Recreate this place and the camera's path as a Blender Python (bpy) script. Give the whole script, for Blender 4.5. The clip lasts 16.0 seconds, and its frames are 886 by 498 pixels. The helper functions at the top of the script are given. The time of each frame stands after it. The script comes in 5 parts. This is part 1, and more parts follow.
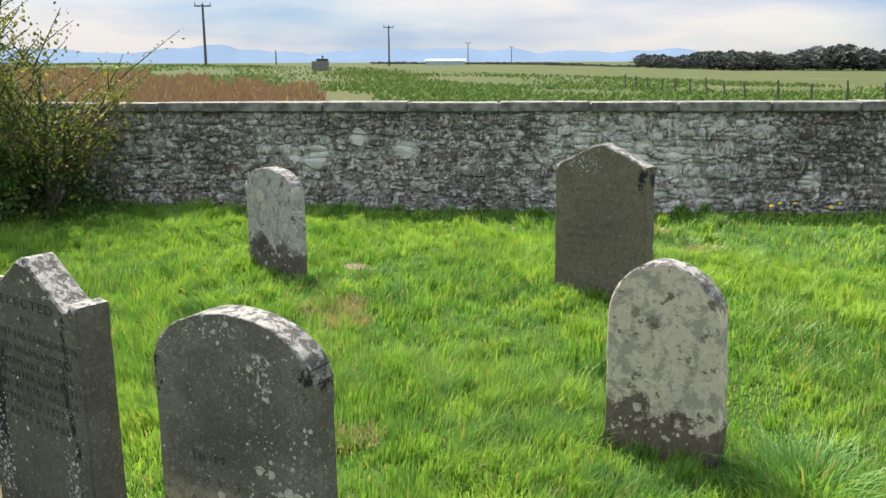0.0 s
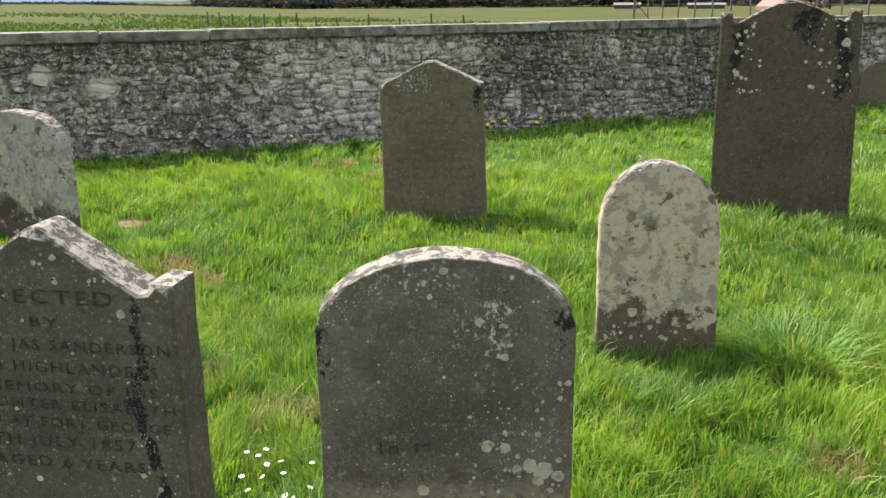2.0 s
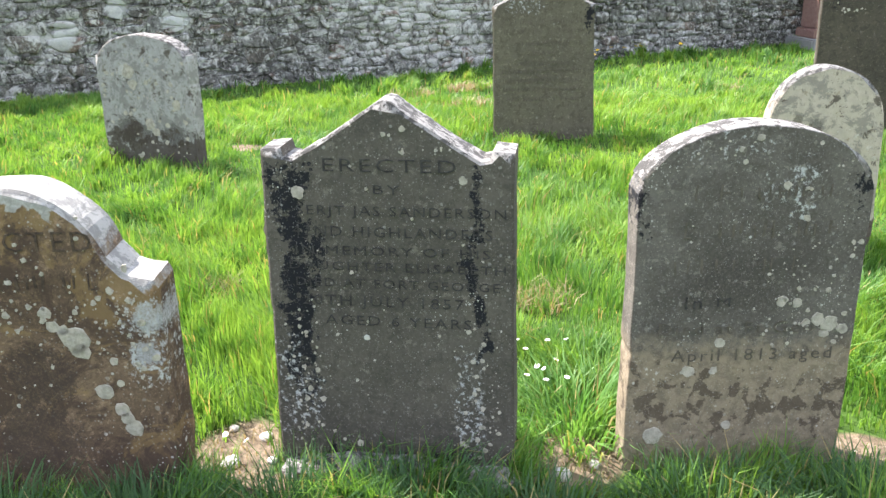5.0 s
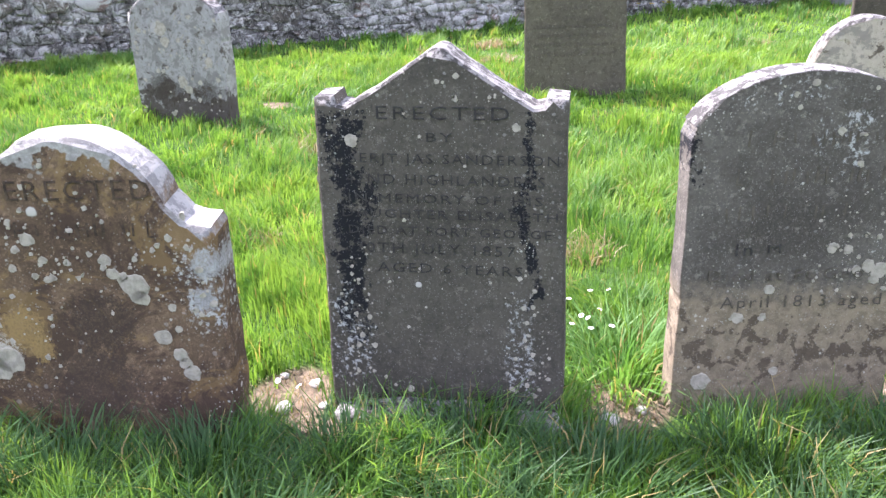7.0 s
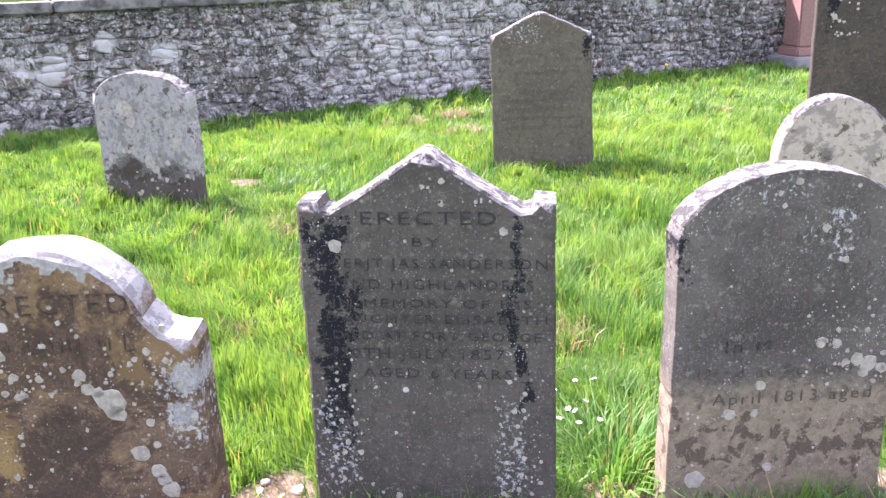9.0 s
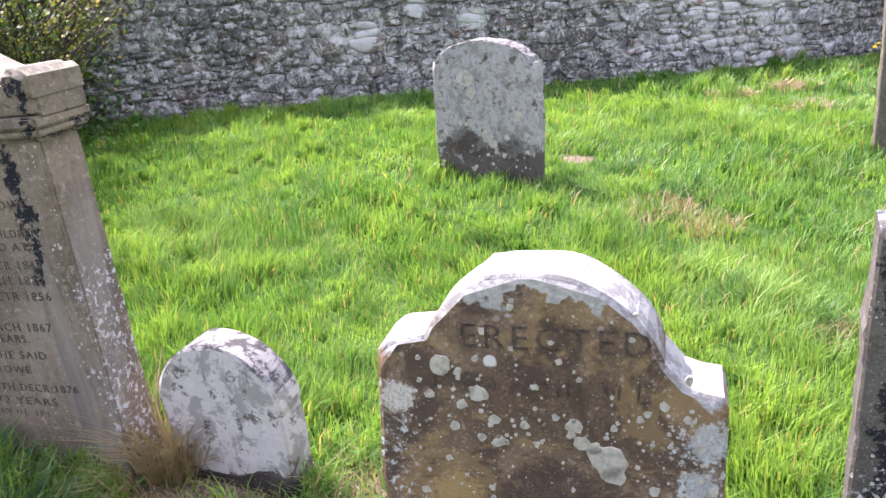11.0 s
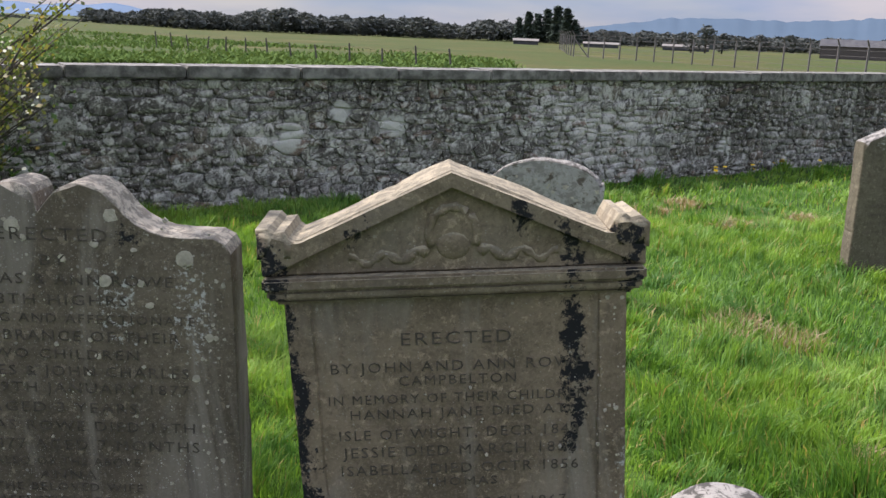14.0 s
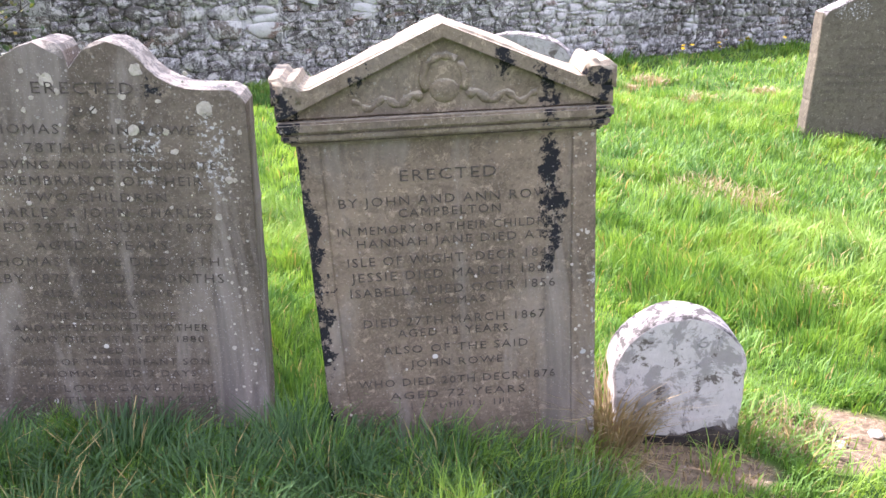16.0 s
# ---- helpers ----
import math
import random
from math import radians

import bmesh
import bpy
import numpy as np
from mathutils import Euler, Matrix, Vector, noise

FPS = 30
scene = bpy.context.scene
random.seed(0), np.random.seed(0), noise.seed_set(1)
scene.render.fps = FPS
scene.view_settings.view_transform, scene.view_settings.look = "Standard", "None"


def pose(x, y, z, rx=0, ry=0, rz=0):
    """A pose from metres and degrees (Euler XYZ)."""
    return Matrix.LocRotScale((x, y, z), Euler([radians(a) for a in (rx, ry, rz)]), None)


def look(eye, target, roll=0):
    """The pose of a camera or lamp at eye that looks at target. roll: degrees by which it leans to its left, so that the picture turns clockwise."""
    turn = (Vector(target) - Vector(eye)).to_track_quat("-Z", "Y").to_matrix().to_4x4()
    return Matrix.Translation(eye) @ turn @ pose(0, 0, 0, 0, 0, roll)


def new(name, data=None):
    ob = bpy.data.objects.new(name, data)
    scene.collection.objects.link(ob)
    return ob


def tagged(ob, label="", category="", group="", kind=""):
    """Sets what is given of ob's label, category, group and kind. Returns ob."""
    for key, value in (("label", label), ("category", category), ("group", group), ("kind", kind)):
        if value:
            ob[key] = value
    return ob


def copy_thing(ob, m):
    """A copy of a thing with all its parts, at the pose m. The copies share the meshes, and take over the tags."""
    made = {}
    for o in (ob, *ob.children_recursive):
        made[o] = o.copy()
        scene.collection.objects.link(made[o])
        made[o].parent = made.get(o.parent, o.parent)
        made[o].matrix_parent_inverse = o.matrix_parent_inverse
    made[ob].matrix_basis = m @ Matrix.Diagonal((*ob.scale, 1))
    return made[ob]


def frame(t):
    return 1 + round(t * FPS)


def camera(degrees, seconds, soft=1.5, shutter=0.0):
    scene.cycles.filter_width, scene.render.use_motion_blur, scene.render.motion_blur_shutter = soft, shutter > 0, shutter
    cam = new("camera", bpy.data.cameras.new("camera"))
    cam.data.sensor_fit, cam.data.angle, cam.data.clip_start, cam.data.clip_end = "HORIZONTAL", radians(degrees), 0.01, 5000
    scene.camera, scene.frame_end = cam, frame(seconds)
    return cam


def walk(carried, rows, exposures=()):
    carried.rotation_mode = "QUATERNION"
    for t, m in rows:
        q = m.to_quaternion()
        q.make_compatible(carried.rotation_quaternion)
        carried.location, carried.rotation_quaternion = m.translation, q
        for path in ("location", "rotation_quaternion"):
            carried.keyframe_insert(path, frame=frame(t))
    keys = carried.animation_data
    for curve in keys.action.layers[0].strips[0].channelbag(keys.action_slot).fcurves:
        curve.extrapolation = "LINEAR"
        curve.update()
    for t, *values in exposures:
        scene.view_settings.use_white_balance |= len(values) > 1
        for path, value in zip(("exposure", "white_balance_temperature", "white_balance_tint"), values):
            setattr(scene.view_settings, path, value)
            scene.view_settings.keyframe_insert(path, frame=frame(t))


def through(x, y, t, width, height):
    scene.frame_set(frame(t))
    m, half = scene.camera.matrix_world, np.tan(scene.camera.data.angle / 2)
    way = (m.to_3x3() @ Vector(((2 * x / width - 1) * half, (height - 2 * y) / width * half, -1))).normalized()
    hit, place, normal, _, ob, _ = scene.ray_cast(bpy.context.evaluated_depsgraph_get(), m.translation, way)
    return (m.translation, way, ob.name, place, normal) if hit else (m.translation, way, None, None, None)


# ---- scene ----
cam = camera(53.7, 16.0)
PATH = [
    (0, (2.017, 0.572, 1.695), (0.847, 2.139, 1.277), -0.3),
    (0.5, (1.423, 0.4, 1.652), (0.577, 2.163, 1.234), 0.1),
    (1, (0.92, 0.35, 1.636), (0.378, 2.221, 1.183), -0.1),
    (1.5, (0.5, 0.412, 1.605), (0.123, 2.322, 1.144), -2.2),
    (2, (0.309, 0.302, 1.535), (0.008, 2.2, 0.984), -0.5),
    (2.5, (0.271, 0.197, 1.466), (0.031, 2.052, 0.756), 1.2),
    (3, (0.2, 0.055, 1.437), (-0.05, 1.86, 0.614), 2.8),
    (3.5, (0.065, -0.056, 1.456), (-0.258, 1.751, 0.662), 0.5),
    (4, (-0.176, -0.084, 1.407), (-0.468, 1.762, 0.693), -0.5),
    (4.2, (-0.271, -0.058, 1.412), (-0.521, 1.81, 0.743), -0.6),
    (6.3, (-0.53, -0.097, 1.384), (-0.858, 1.763, 0.725), -1.6),
    (6.5, (-0.536, -0.106, 1.372), (-0.855, 1.736, 0.662), -1.8),
    (7, (-0.548, -0.111, 1.382), (-0.861, 1.719, 0.641), -1.5),
    (7.5, (-0.553, -0.067, 1.393), (-0.87, 1.774, 0.679), -1.3),
    (8, (-0.591, -0.056, 1.444), (-0.876, 1.802, 0.761), -1.2),
    (8.5, (-0.603, -0.1, 1.519), (-0.775, 1.779, 0.857), -1.3),
    (9, (-0.619, -0.036, 1.489), (-0.851, 1.85, 0.864), -1.9),
    (9.5, (-0.792, 0.19, 1.485), (-1.3, 2.037, 0.911), -2.9),
    (9.7, (-0.915, 0.25, 1.497), (-1.526, 2.037, 0.837), -6.0),
    (11.8, (-1.761, 0.385, 1.481), (-2.536, 2.102, 0.808), -2.4),
    (12, (-1.891, 0.441, 1.512), (-2.631, 2.198, 0.907), -1.1),
    (12.5, (-2.244, 0.511, 1.496), (-2.926, 2.34, 1.062), 1.4),
    (13, (-2.745, 0.468, 1.471), (-3.384, 2.322, 1.078), 0.0),
    (13.5, (-3.288, 0.249, 1.48), (-3.588, 2.185, 1.074), -0.9),
    (14, (-3.609, 0.018, 1.623), (-3.659, 1.957, 1.136), 2.2),
    (14.5, (-3.563, -0.103, 1.611), (-3.671, 1.797, 0.995), 2.0),
    (15, (-3.634, -0.265, 1.582), (-3.711, 1.615, 0.903), 1.8),
    (15.5, (-3.651, -0.317, 1.575), (-3.671, 1.556, 0.873), 2.0),
    (16, (-3.659, -0.301, 1.571), (-3.634, 1.567, 0.855), 1.5),
]
# exposure of the clip's camera, in stops
EXPOSURES = [(0.0, 1.22, 6400, 12), (0.5, 0.77, 6350, 12), (1.5, 1.02, 6600, 13), (2.0, 1.12, 6850, 15), (2.6, 1.97, 6400, 19), (4.2, 2.02, 6000, 19), (6.3, 1.4, 6100, 25), (7.0, 1.9, 5750, 32),
             (9.0, 2.1, 5800, 41), (9.7, 1.25, 6250, 31), (11.8, 2.12, 5650, 37), (12.3, 1.68, 5820, 32), (12.7, 1.23, 5970, 25), (13.5, 0.71, 5870, 23), (14.2, 0.84, 6150, 23), (14.5, 1.48, 6080, 27), (14.8, 1.9, 6020, 35), (16.0, 2.11, 5920, 37)]
walk(cam, [(t, look(eye, target, roll)) for t, eye, target, roll in PATH], EXPOSURES)

# ---- light: high sun ahead and to one side, hazy sky with soft cloud ----
SUN_TO = Vector((-0.74, 0.35, 1.0)).normalized()
world = bpy.data.worlds.new("sky")
scene.world = world
world.use_nodes = True
wn, wl = world.node_tree.nodes, world.node_tree.links
wn.clear()
sky = wn.new("ShaderNodeTexSky")
sky.sky_type, sky.sun_disc = "NISHITA", False
sky.sun_elevation = math.asin(SUN_TO.z)
sky.sun_rotation = math.atan2(SUN_TO.x, SUN_TO.y)
sky.dust_density, sky.ozone_density = 0.2, 3.0
w_co = wn.new("ShaderNodeTexCoord")
w_map = wn.new("ShaderNodeMapping")
w_map.inputs["Scale"].default_value = (1.0, 1.0, 4.5)
w_noise = wn.new("ShaderNodeTexNoise")
w_noise.inputs["Scale"].default_value, w_noise.inputs["Detail"].default_value = 2.2, 6
w_ramp = wn.new("ShaderNodeValToRGB")
w_ramp.color_ramp.elements[0].position, w_ramp.color_ramp.elements[1].position = 0.1, 0.5
w_mix = wn.new("ShaderNodeMix")
w_mix.data_type = "RGBA"
# cloud grows brighter towards the zenith, as an overcast sky does
w_sep, w_lum, w_tone = wn.new("ShaderNodeSeparateXYZ"), wn.new("ShaderNodeMath"), wn.new("ShaderNodeVectorMath")
w_lum.operation, w_tone.operation = "MULTIPLY_ADD", "SCALE"
w_lum.inputs[1].default_value, w_lum.inputs[2].default_value = 1.35, 0.66
w_two, w_soft, w_pick = wn.new("ShaderNodeMix"), wn.new("ShaderNodeTexNoise"), wn.new("ShaderNodeValToRGB")
w_two.data_type = "RGBA"
w_two.inputs["A"].default_value, w_two.inputs["B"].default_value = (4.75, 6.65, 9.05, 1), (10.95, 10.5, 9.9, 1)
w_soft.inputs["Scale"].default_value, w_soft.inputs["Detail"].default_value = 3.1, 5
w_pick.color_ramp.elements[0].position, w_pick.color_ramp.elements[1].position = 0.38, 0.66
wl.new(w_map.outputs["Vector"], w_soft.inputs["Vector"])
wl.new(w_soft.outputs["Fac"], w_pick.inputs["Fac"])
wl.new(w_pick.outputs["Color"], w_two.inputs["Factor"])
wl.new(w_two.outputs["Result"], w_tone.inputs[0])
wl.new(w_co.outputs["Generated"], w_sep.inputs[0])
wl.new(w_sep.outputs["Z"], w_lum.inputs[0])
wl.new(w_lum.outputs[0], w_tone.inputs["Scale"])
wl.new(w_tone.outputs[0], w_mix.inputs["B"])
w_bg, w_out = wn.new("ShaderNodeBackground"), wn.new("ShaderNodeOutputWorld")
w_bg.inputs["Strength"].default_value = 0.05
wl.new(w_co.outputs["Generated"], w_map.inputs["Vector"])
wl.new(w_map.outputs["Vector"], w_noise.inputs["Vector"])
wl.new(w_noise.outputs["Fac"], w_ramp.inputs["Fac"])
wl.new(w_ramp.outputs["Color"], w_mix.inputs["Factor"])
wl.new(sky.outputs["Color"], w_mix.inputs["A"])
wl.new(w_mix.outputs["Result"], w_bg.inputs["Color"])
wl.new(w_bg.outputs["Background"], w_out.inputs["Surface"])
sun = new("sun", bpy.data.lights.new("sun", "SUN"))
sun.data.energy, sun.data.angle, sun.data.color = 5.0, radians(0.6), (1.0, 0.95, 0.86)
sun.matrix_world = look((0, 0, 30), Vector((0, 0, 30)) - SUN_TO)

# ---- materials ----


class Nodes:
    """Short hand for building a node material."""

    def __init__(self, name):
        self.mat = bpy.data.materials.new(name)
        self.mat.use_nodes = True
        self.n, self.l = self.mat.node_tree.nodes, self.mat.node_tree.links
        self.n.clear()
        self.out = self.n.new("ShaderNodeOutputMaterial")
        co = self.n.new("ShaderNodeTexCoord")
        self.co = co.outputs["Object"]

    def put(self, socket, value):
        if isinstance(value, bpy.types.NodeSocket):
            self.l.new(value, socket)
        elif value is not None:
            if isinstance(value, tuple) and len(value) == 3 and len(socket.default_value) == 4:
                value = (*value, 1)
            socket.default_value = value

    def noise(self, scale, detail=6, rough=0.55, distort=0.0, co=None, stretch=None):
        node = self.n.new("ShaderNodeTexNoise")
        for key, value in (("Scale", scale), ("Detail", detail), ("Roughness", rough), ("Distortion", distort)):
            node.inputs[key].default_value = value
        self.put(node.inputs["Vector"], self.scaled(stretch, co) if stretch else (co or self.co))
        return node.outputs["Fac"]

    def scaled(self, by, co=None):
        node = self.n.new("ShaderNodeMapping")
        node.inputs["Scale"].default_value = by
        self.put(node.inputs["Vector"], co or self.co)
        return node.outputs["Vector"]

    def cells(self, scale, rand=1.0, warp=0.0):
        node = self.n.new("ShaderNodeTexVoronoi")
        node.inputs["Scale"].default_value, node.inputs["Randomness"].default_value = scale, rand
        co = self.co
        if warp:
            wob = self.n.new("ShaderNodeTexNoise")
            wob.inputs["Scale"].default_value = scale * 1.6
            self.put(wob.inputs["Vector"], self.co)
            add = self.n.new("ShaderNodeVectorMath")
            add.operation = "MULTIPLY_ADD"
            self.put(add.inputs[0], wob.outputs["Color"])
            add.inputs[1].default_value = (warp, warp, warp)
            self.put(add.inputs[2], self.co)
            co = add.outputs["Vector"]
        self.put(node.inputs["Vector"], co)
        return node.outputs["Distance"], node.outputs["Color"]

    def step(self, value, lo, hi):
        node = self.n.new("ShaderNodeMapRange")
        node.interpolation_type = "SMOOTHSTEP"
        node.inputs["From Min"].default_value, node.inputs["From Max"].default_value = lo, hi
        self.put(node.inputs["Value"], value)
        return node.outputs["Result"]

    def math(self, op, a, b=0.0):
        node = self.n.new("ShaderNodeMath")
        node.operation = op
        self.put(node.inputs[0], a)
        self.put(node.inputs[1], b)
        return node.outputs[0]

    def mix(self, fac, a, b):
        node = self.n.new("ShaderNodeMix")
        node.data_type = "RGBA"
        self.put(node.inputs["Factor"], fac)
        self.put(node.inputs["A"], a)
        self.put(node.inputs["B"], b)
        return node.outputs["Result"]

    def axis(self, name, co=None):
        node = self.n.new("ShaderNodeSeparateXYZ")
        self.put(node.inputs[0], co or self.co)
        return node.outputs[name]

    def normal_z(self):
        geo = self.n.new("ShaderNodeNewGeometry")
        return self.axis("Z", geo.outputs["Normal"])

    def position(self):
        return self.n.new("ShaderNodeNewGeometry").outputs["Position"]

    def island(self):
        return self.n.new("ShaderNodeNewGeometry").outputs["Random Per Island"]

    def each(self):
        return self.n.new("ShaderNodeObjectInfo").outputs["Random"]

    def bump(self, height, strength=0.4, distance=0.01):
        node = self.n.new("ShaderNodeBump")
        node.inputs["Strength"].default_value, node.inputs["Distance"].default_value = strength, distance
        self.put(node.inputs["Height"], height)
        return node.outputs["Normal"]

    def surface(self, color, rough=0.9, normal=None, metal=0.0, spec=0.3):
        p = self.n.new("ShaderNodeBsdfPrincipled")
        self.put(p.inputs["Base Color"], color)
        self.put(p.inputs["Roughness"], rough)
        p.inputs["Metallic"].default_value = metal
        p.inputs["Specular IOR Level"].default_value = spec
        self.put(p.inputs["Normal"], normal)
        self.l.new(p.outputs[0], self.out.inputs["Surface"])
        return self.mat

    def leafy(self, color, through=0.45, tint=(1.15, 1.1, 0.6), rough=0.5, spec=0.35):
        """Thin leaf: light passes through it."""
        d = self.n.new("ShaderNodeBsdfPrincipled")
        self.put(d.inputs["Base Color"], color)
        d.inputs["Roughness"].default_value = rough
        d.inputs["Specular IOR Level"].default_value = spec
        tr = self.n.new("ShaderNodeBsdfTranslucent")
        mul = self.n.new("ShaderNodeMix")
        mul.data_type, mul.blend_type = "RGBA", "MULTIPLY"
        mul.inputs["Factor"].default_value = 1
        self.put(mul.inputs["A"], color)
        mul.inputs["B"].default_value = (*tint, 1)
        self.l.new(mul.outputs["Result"], tr.inputs["Color"])
        m = self.n.new("ShaderNodeMixShader")
        m.inputs[0].default_value = through
        self.l.new(d.outputs[0], m.inputs[1])
        self.l.new(tr.outputs[0], m.inputs[2])
        self.l.new(m.outputs[0], self.out.inputs["Surface"])
        return self.mat


def headstone_stone(name, base, dark, spots=0.5, spot_scale=26, black=(), pale=(), top=(0.27, 0.255, 0.225), brown=0.0, ochre=0.0, streak=0.0, crust=0.0, foot=0.0, stain=None, big=0.2, cap_z=None, blobs=(), cap_dark=0.9, crust_tone=((0.35, 0.305, 0.225), (0.62, 0.54, 0.41))):
    """Weathered sandstone. black / pale: (x, half width, z low, z high) strips of black crust or white lichen down the face."""
    m = Nodes(name)
    wide, mid, fine = m.noise(2.6, 6, 0.6), m.noise(11, 8, 0.65), m.noise(120, 4, 0.7)
    base, dark = tuple(c * k for c, k in zip(base, (1.14, 1.055, 0.95))), tuple(c * k for c, k in zip(dark, (1.14, 1.055, 0.95)))
    color = m.mix(m.step(wide, 0.36, 0.66), dark, base)
    color = m.mix(m.math("MULTIPLY", m.step(mid, 0.45, 0.72), 0.5), color, tuple(c * 0.55 for c in base))
    color = m.mix(m.math("MULTIPLY", m.step(fine, 0.4, 0.75), 0.35), color, tuple(min(1, c * 1.5) for c in base))
    blotch, scale_grey = m.noise(21, 12, 0.8, 0.35), m.noise(33, 10, 0.8, 0.3)
    color = m.mix(m.math("MULTIPLY", m.step(blotch, 0.5, 0.57), 0.5), color, tuple(c * 0.42 for c in base))
    color = m.mix(m.math("MULTIPLY", m.step(scale_grey, 0.55, 0.6), 0.4), color, tuple(min(0.5, c * 2.1) for c in base))
    x, z = m.axis("X"), m.axis("Z")
    face_x = m.math("ADD", x, m.math("MULTIPLY", m.math("SUBTRACT", m.noise(4.2, 5, 0.6), 0.5), 0.22))
    if streak:
        run = m.noise(5.5, 6, 0.6, 0.6, stretch=(1, 1, 0.22))
        color = m.mix(m.math("MULTIPLY", m.step(run, 0.48, 0.66), streak), color, (0.27, 0.235, 0.19))
        run = m.noise(4.5, 7, 0.65, 0.5, stretch=(1.3, 1, 0.28))
        color = m.mix(m.math("MULTIPLY", m.step(run, 0.55, 0.7), streak * 0.7), color, (0.07, 0.06, 0.05))
    if brown:
        color = m.mix(m.math("MULTIPLY", m.step(m.noise(5.5, 11, 0.76, 0.5), 0.47, 0.55), brown), color, (0.07, 0.046, 0.032))
    if ochre:
        color = m.mix(m.math("MULTIPLY", m.step(m.noise(3.7, 9, 0.7, 0.8, stretch=(1, 1, 1.3)), 0.52, 0.58), ochre), color, (0.33, 0.215, 0.085))
    if foot:
        low = m.step(m.math("ADD", z, m.math("ADD", m.math("MULTIPLY", wide, 0.16), m.math("MULTIPLY", blotch, 0.16))), foot + 0.23, foot + 0.11)
        color = m.mix(m.math("MULTIPLY", low, 0.85), color, m.mix(m.step(blotch, 0.42, 0.6), (0.32, 0.255, 0.165), (0.2, 0.158, 0.102)))
        band = m.step(m.math("ABSOLUTE", m.math("SUBTRACT", z, foot * 0.55)), 0.13, 0.02)
        blot = m.math("MULTIPLY", m.step(m.math("ADD", m.noise(15, 8, 0.66, 0.3), m.math("MULTIPLY", band, 0.07)), 0.575, 0.615), low)
        color = m.mix(m.math("MULTIPLY", blot, 0.7), color, (0.06, 0.045, 0.031))
    patchy = m.math("ADD", m.math("MULTIPLY", m.noise(15, 12, 0.8, 0.2), 0.7), m.math("MULTIPLY", m.noise(70, 6, 0.7), 0.3))
    grains = m.noise(60, 6, 0.7)
    for x0, half, z0, z1 in black:
        strip = m.step(m.math("ABSOLUTE", m.math("SUBTRACT", face_x, x0)), half * 1.2, half * 0.2)
        strip = m.math("MULTIPLY", strip, m.math("MULTIPLY", m.step(z, z0 - 0.12, z0 + 0.1), m.step(z, z1 + 0.05, z1 - 0.08)))
        grown = m.step(m.math("ADD", patchy, m.math("MULTIPLY", strip, 0.135)), 0.58, 0.615)
        color = m.mix(m.math("MULTIPLY", grown, m.step(strip, 0.02, 0.3)), color, (0.018, 0.018, 0.019))
    for x0, half, z0, z1 in pale:
        strip = m.step(m.math("ABSOLUTE", m.math("SUBTRACT", x, x0)), half, half * 0.3)
        strip = m.math("MULTIPLY", strip, m.math("MULTIPLY", m.step(z, z0 - 0.08, z0 + 0.06), m.step(z, z1 + 0.05, z1 - 0.1)))
        grown = m.step(m.math("ADD", m.math("ADD", m.math("MULTIPLY", grains, 0.6), m.math("MULTIPLY", patchy, 0.4)), m.math("MULTIPLY", strip, 0.12)), 0.63, 0.7)
        color = m.mix(m.math("MULTIPLY", grown, m.step(strip, 0.02, 0.3)), color, (0.47, 0.46, 0.42))
    gather = m.step(m.noise(5, 5, 0.6), 0.72 - 0.3 * spots, 0.85 - 0.3 * spots)
    height = m.math("ADD", m.math("MULTIPLY", mid, 0.6), m.math("MULTIPLY", fine, 0.25))
    for scale, size, many in ((spot_scale, 0.2, 1.0), (spot_scale * 2.3, 0.24, 1.0), (spot_scale * 0.42, 0.17, big), (spot_scale * 4.2, 0.27, 1.5)):
        if not many:
            continue
        dist, hue = m.cells(scale, 1.0, 0.25 / scale)
        pick = m.step(m.axis("X", hue), 0.98 - 0.45 * spots * many, 1.0 - 0.45 * spots * many)
        spot = m.math("MULTIPLY", m.step(dist, size, size * 0.75), pick)
        if scale > spot_scale * 0.5:
            spot = m.math("MULTIPLY", spot, m.math("ADD", gather, 0.25))
        color = m.mix(m.math("MINIMUM", m.math("MULTIPLY", spot, 0.9), 1.0), color, m.mix(m.axis("Y", hue), (0.6, 0.57, 0.49), (0.42, 0.41, 0.36)))
        height = m.math("ADD", height, m.math("MULTIPLY", spot, 0.25))
    if crust:
        grown = m.step(m.math("ADD", m.math("MULTIPLY", m.noise(9, 12, 0.8, 0.2), 0.75), m.math("MULTIPLY", m.noise(42, 8, 0.7), 0.25)), 0.66 - 0.3 * crust, 0.69 - 0.3 * crust)
        color = m.mix(m.math("MULTIPLY", grown, 0.92), color, m.mix(m.noise(30, 5), *crust_tone))
        height = m.math("ADD", height, m.math("MULTIPLY", grown, 0.4))
    edge_noise = m.math("SUBTRACT", m.math("ADD", m.math("MULTIPLY", m.noise(34, 6, 0.7), 0.5), m.math("MULTIPLY", m.noise(95, 6, 0.75), 0.5)), 0.5)
    worn = m.math("ADD", m.math("MULTIPLY", m.step(m.noise(150, 4, 0.7), 0.38, 0.56), 0.4), 0.45)
    for bx, bz, br, tone in blobs:
        ax, az = m.math("SUBTRACT", x, bx), m.math("SUBTRACT", z, bz)
        d = m.math("SQRT", m.math("ADD", m.math("MULTIPLY", ax, ax), m.math("MULTIPLY", az, az)))
        color = m.mix(m.math("MULTIPLY", m.step(m.math("ADD", d, m.math("MULTIPLY", edge_noise, br * 3.0)), br * 0.85, br * 0.6), worn), color, tone)
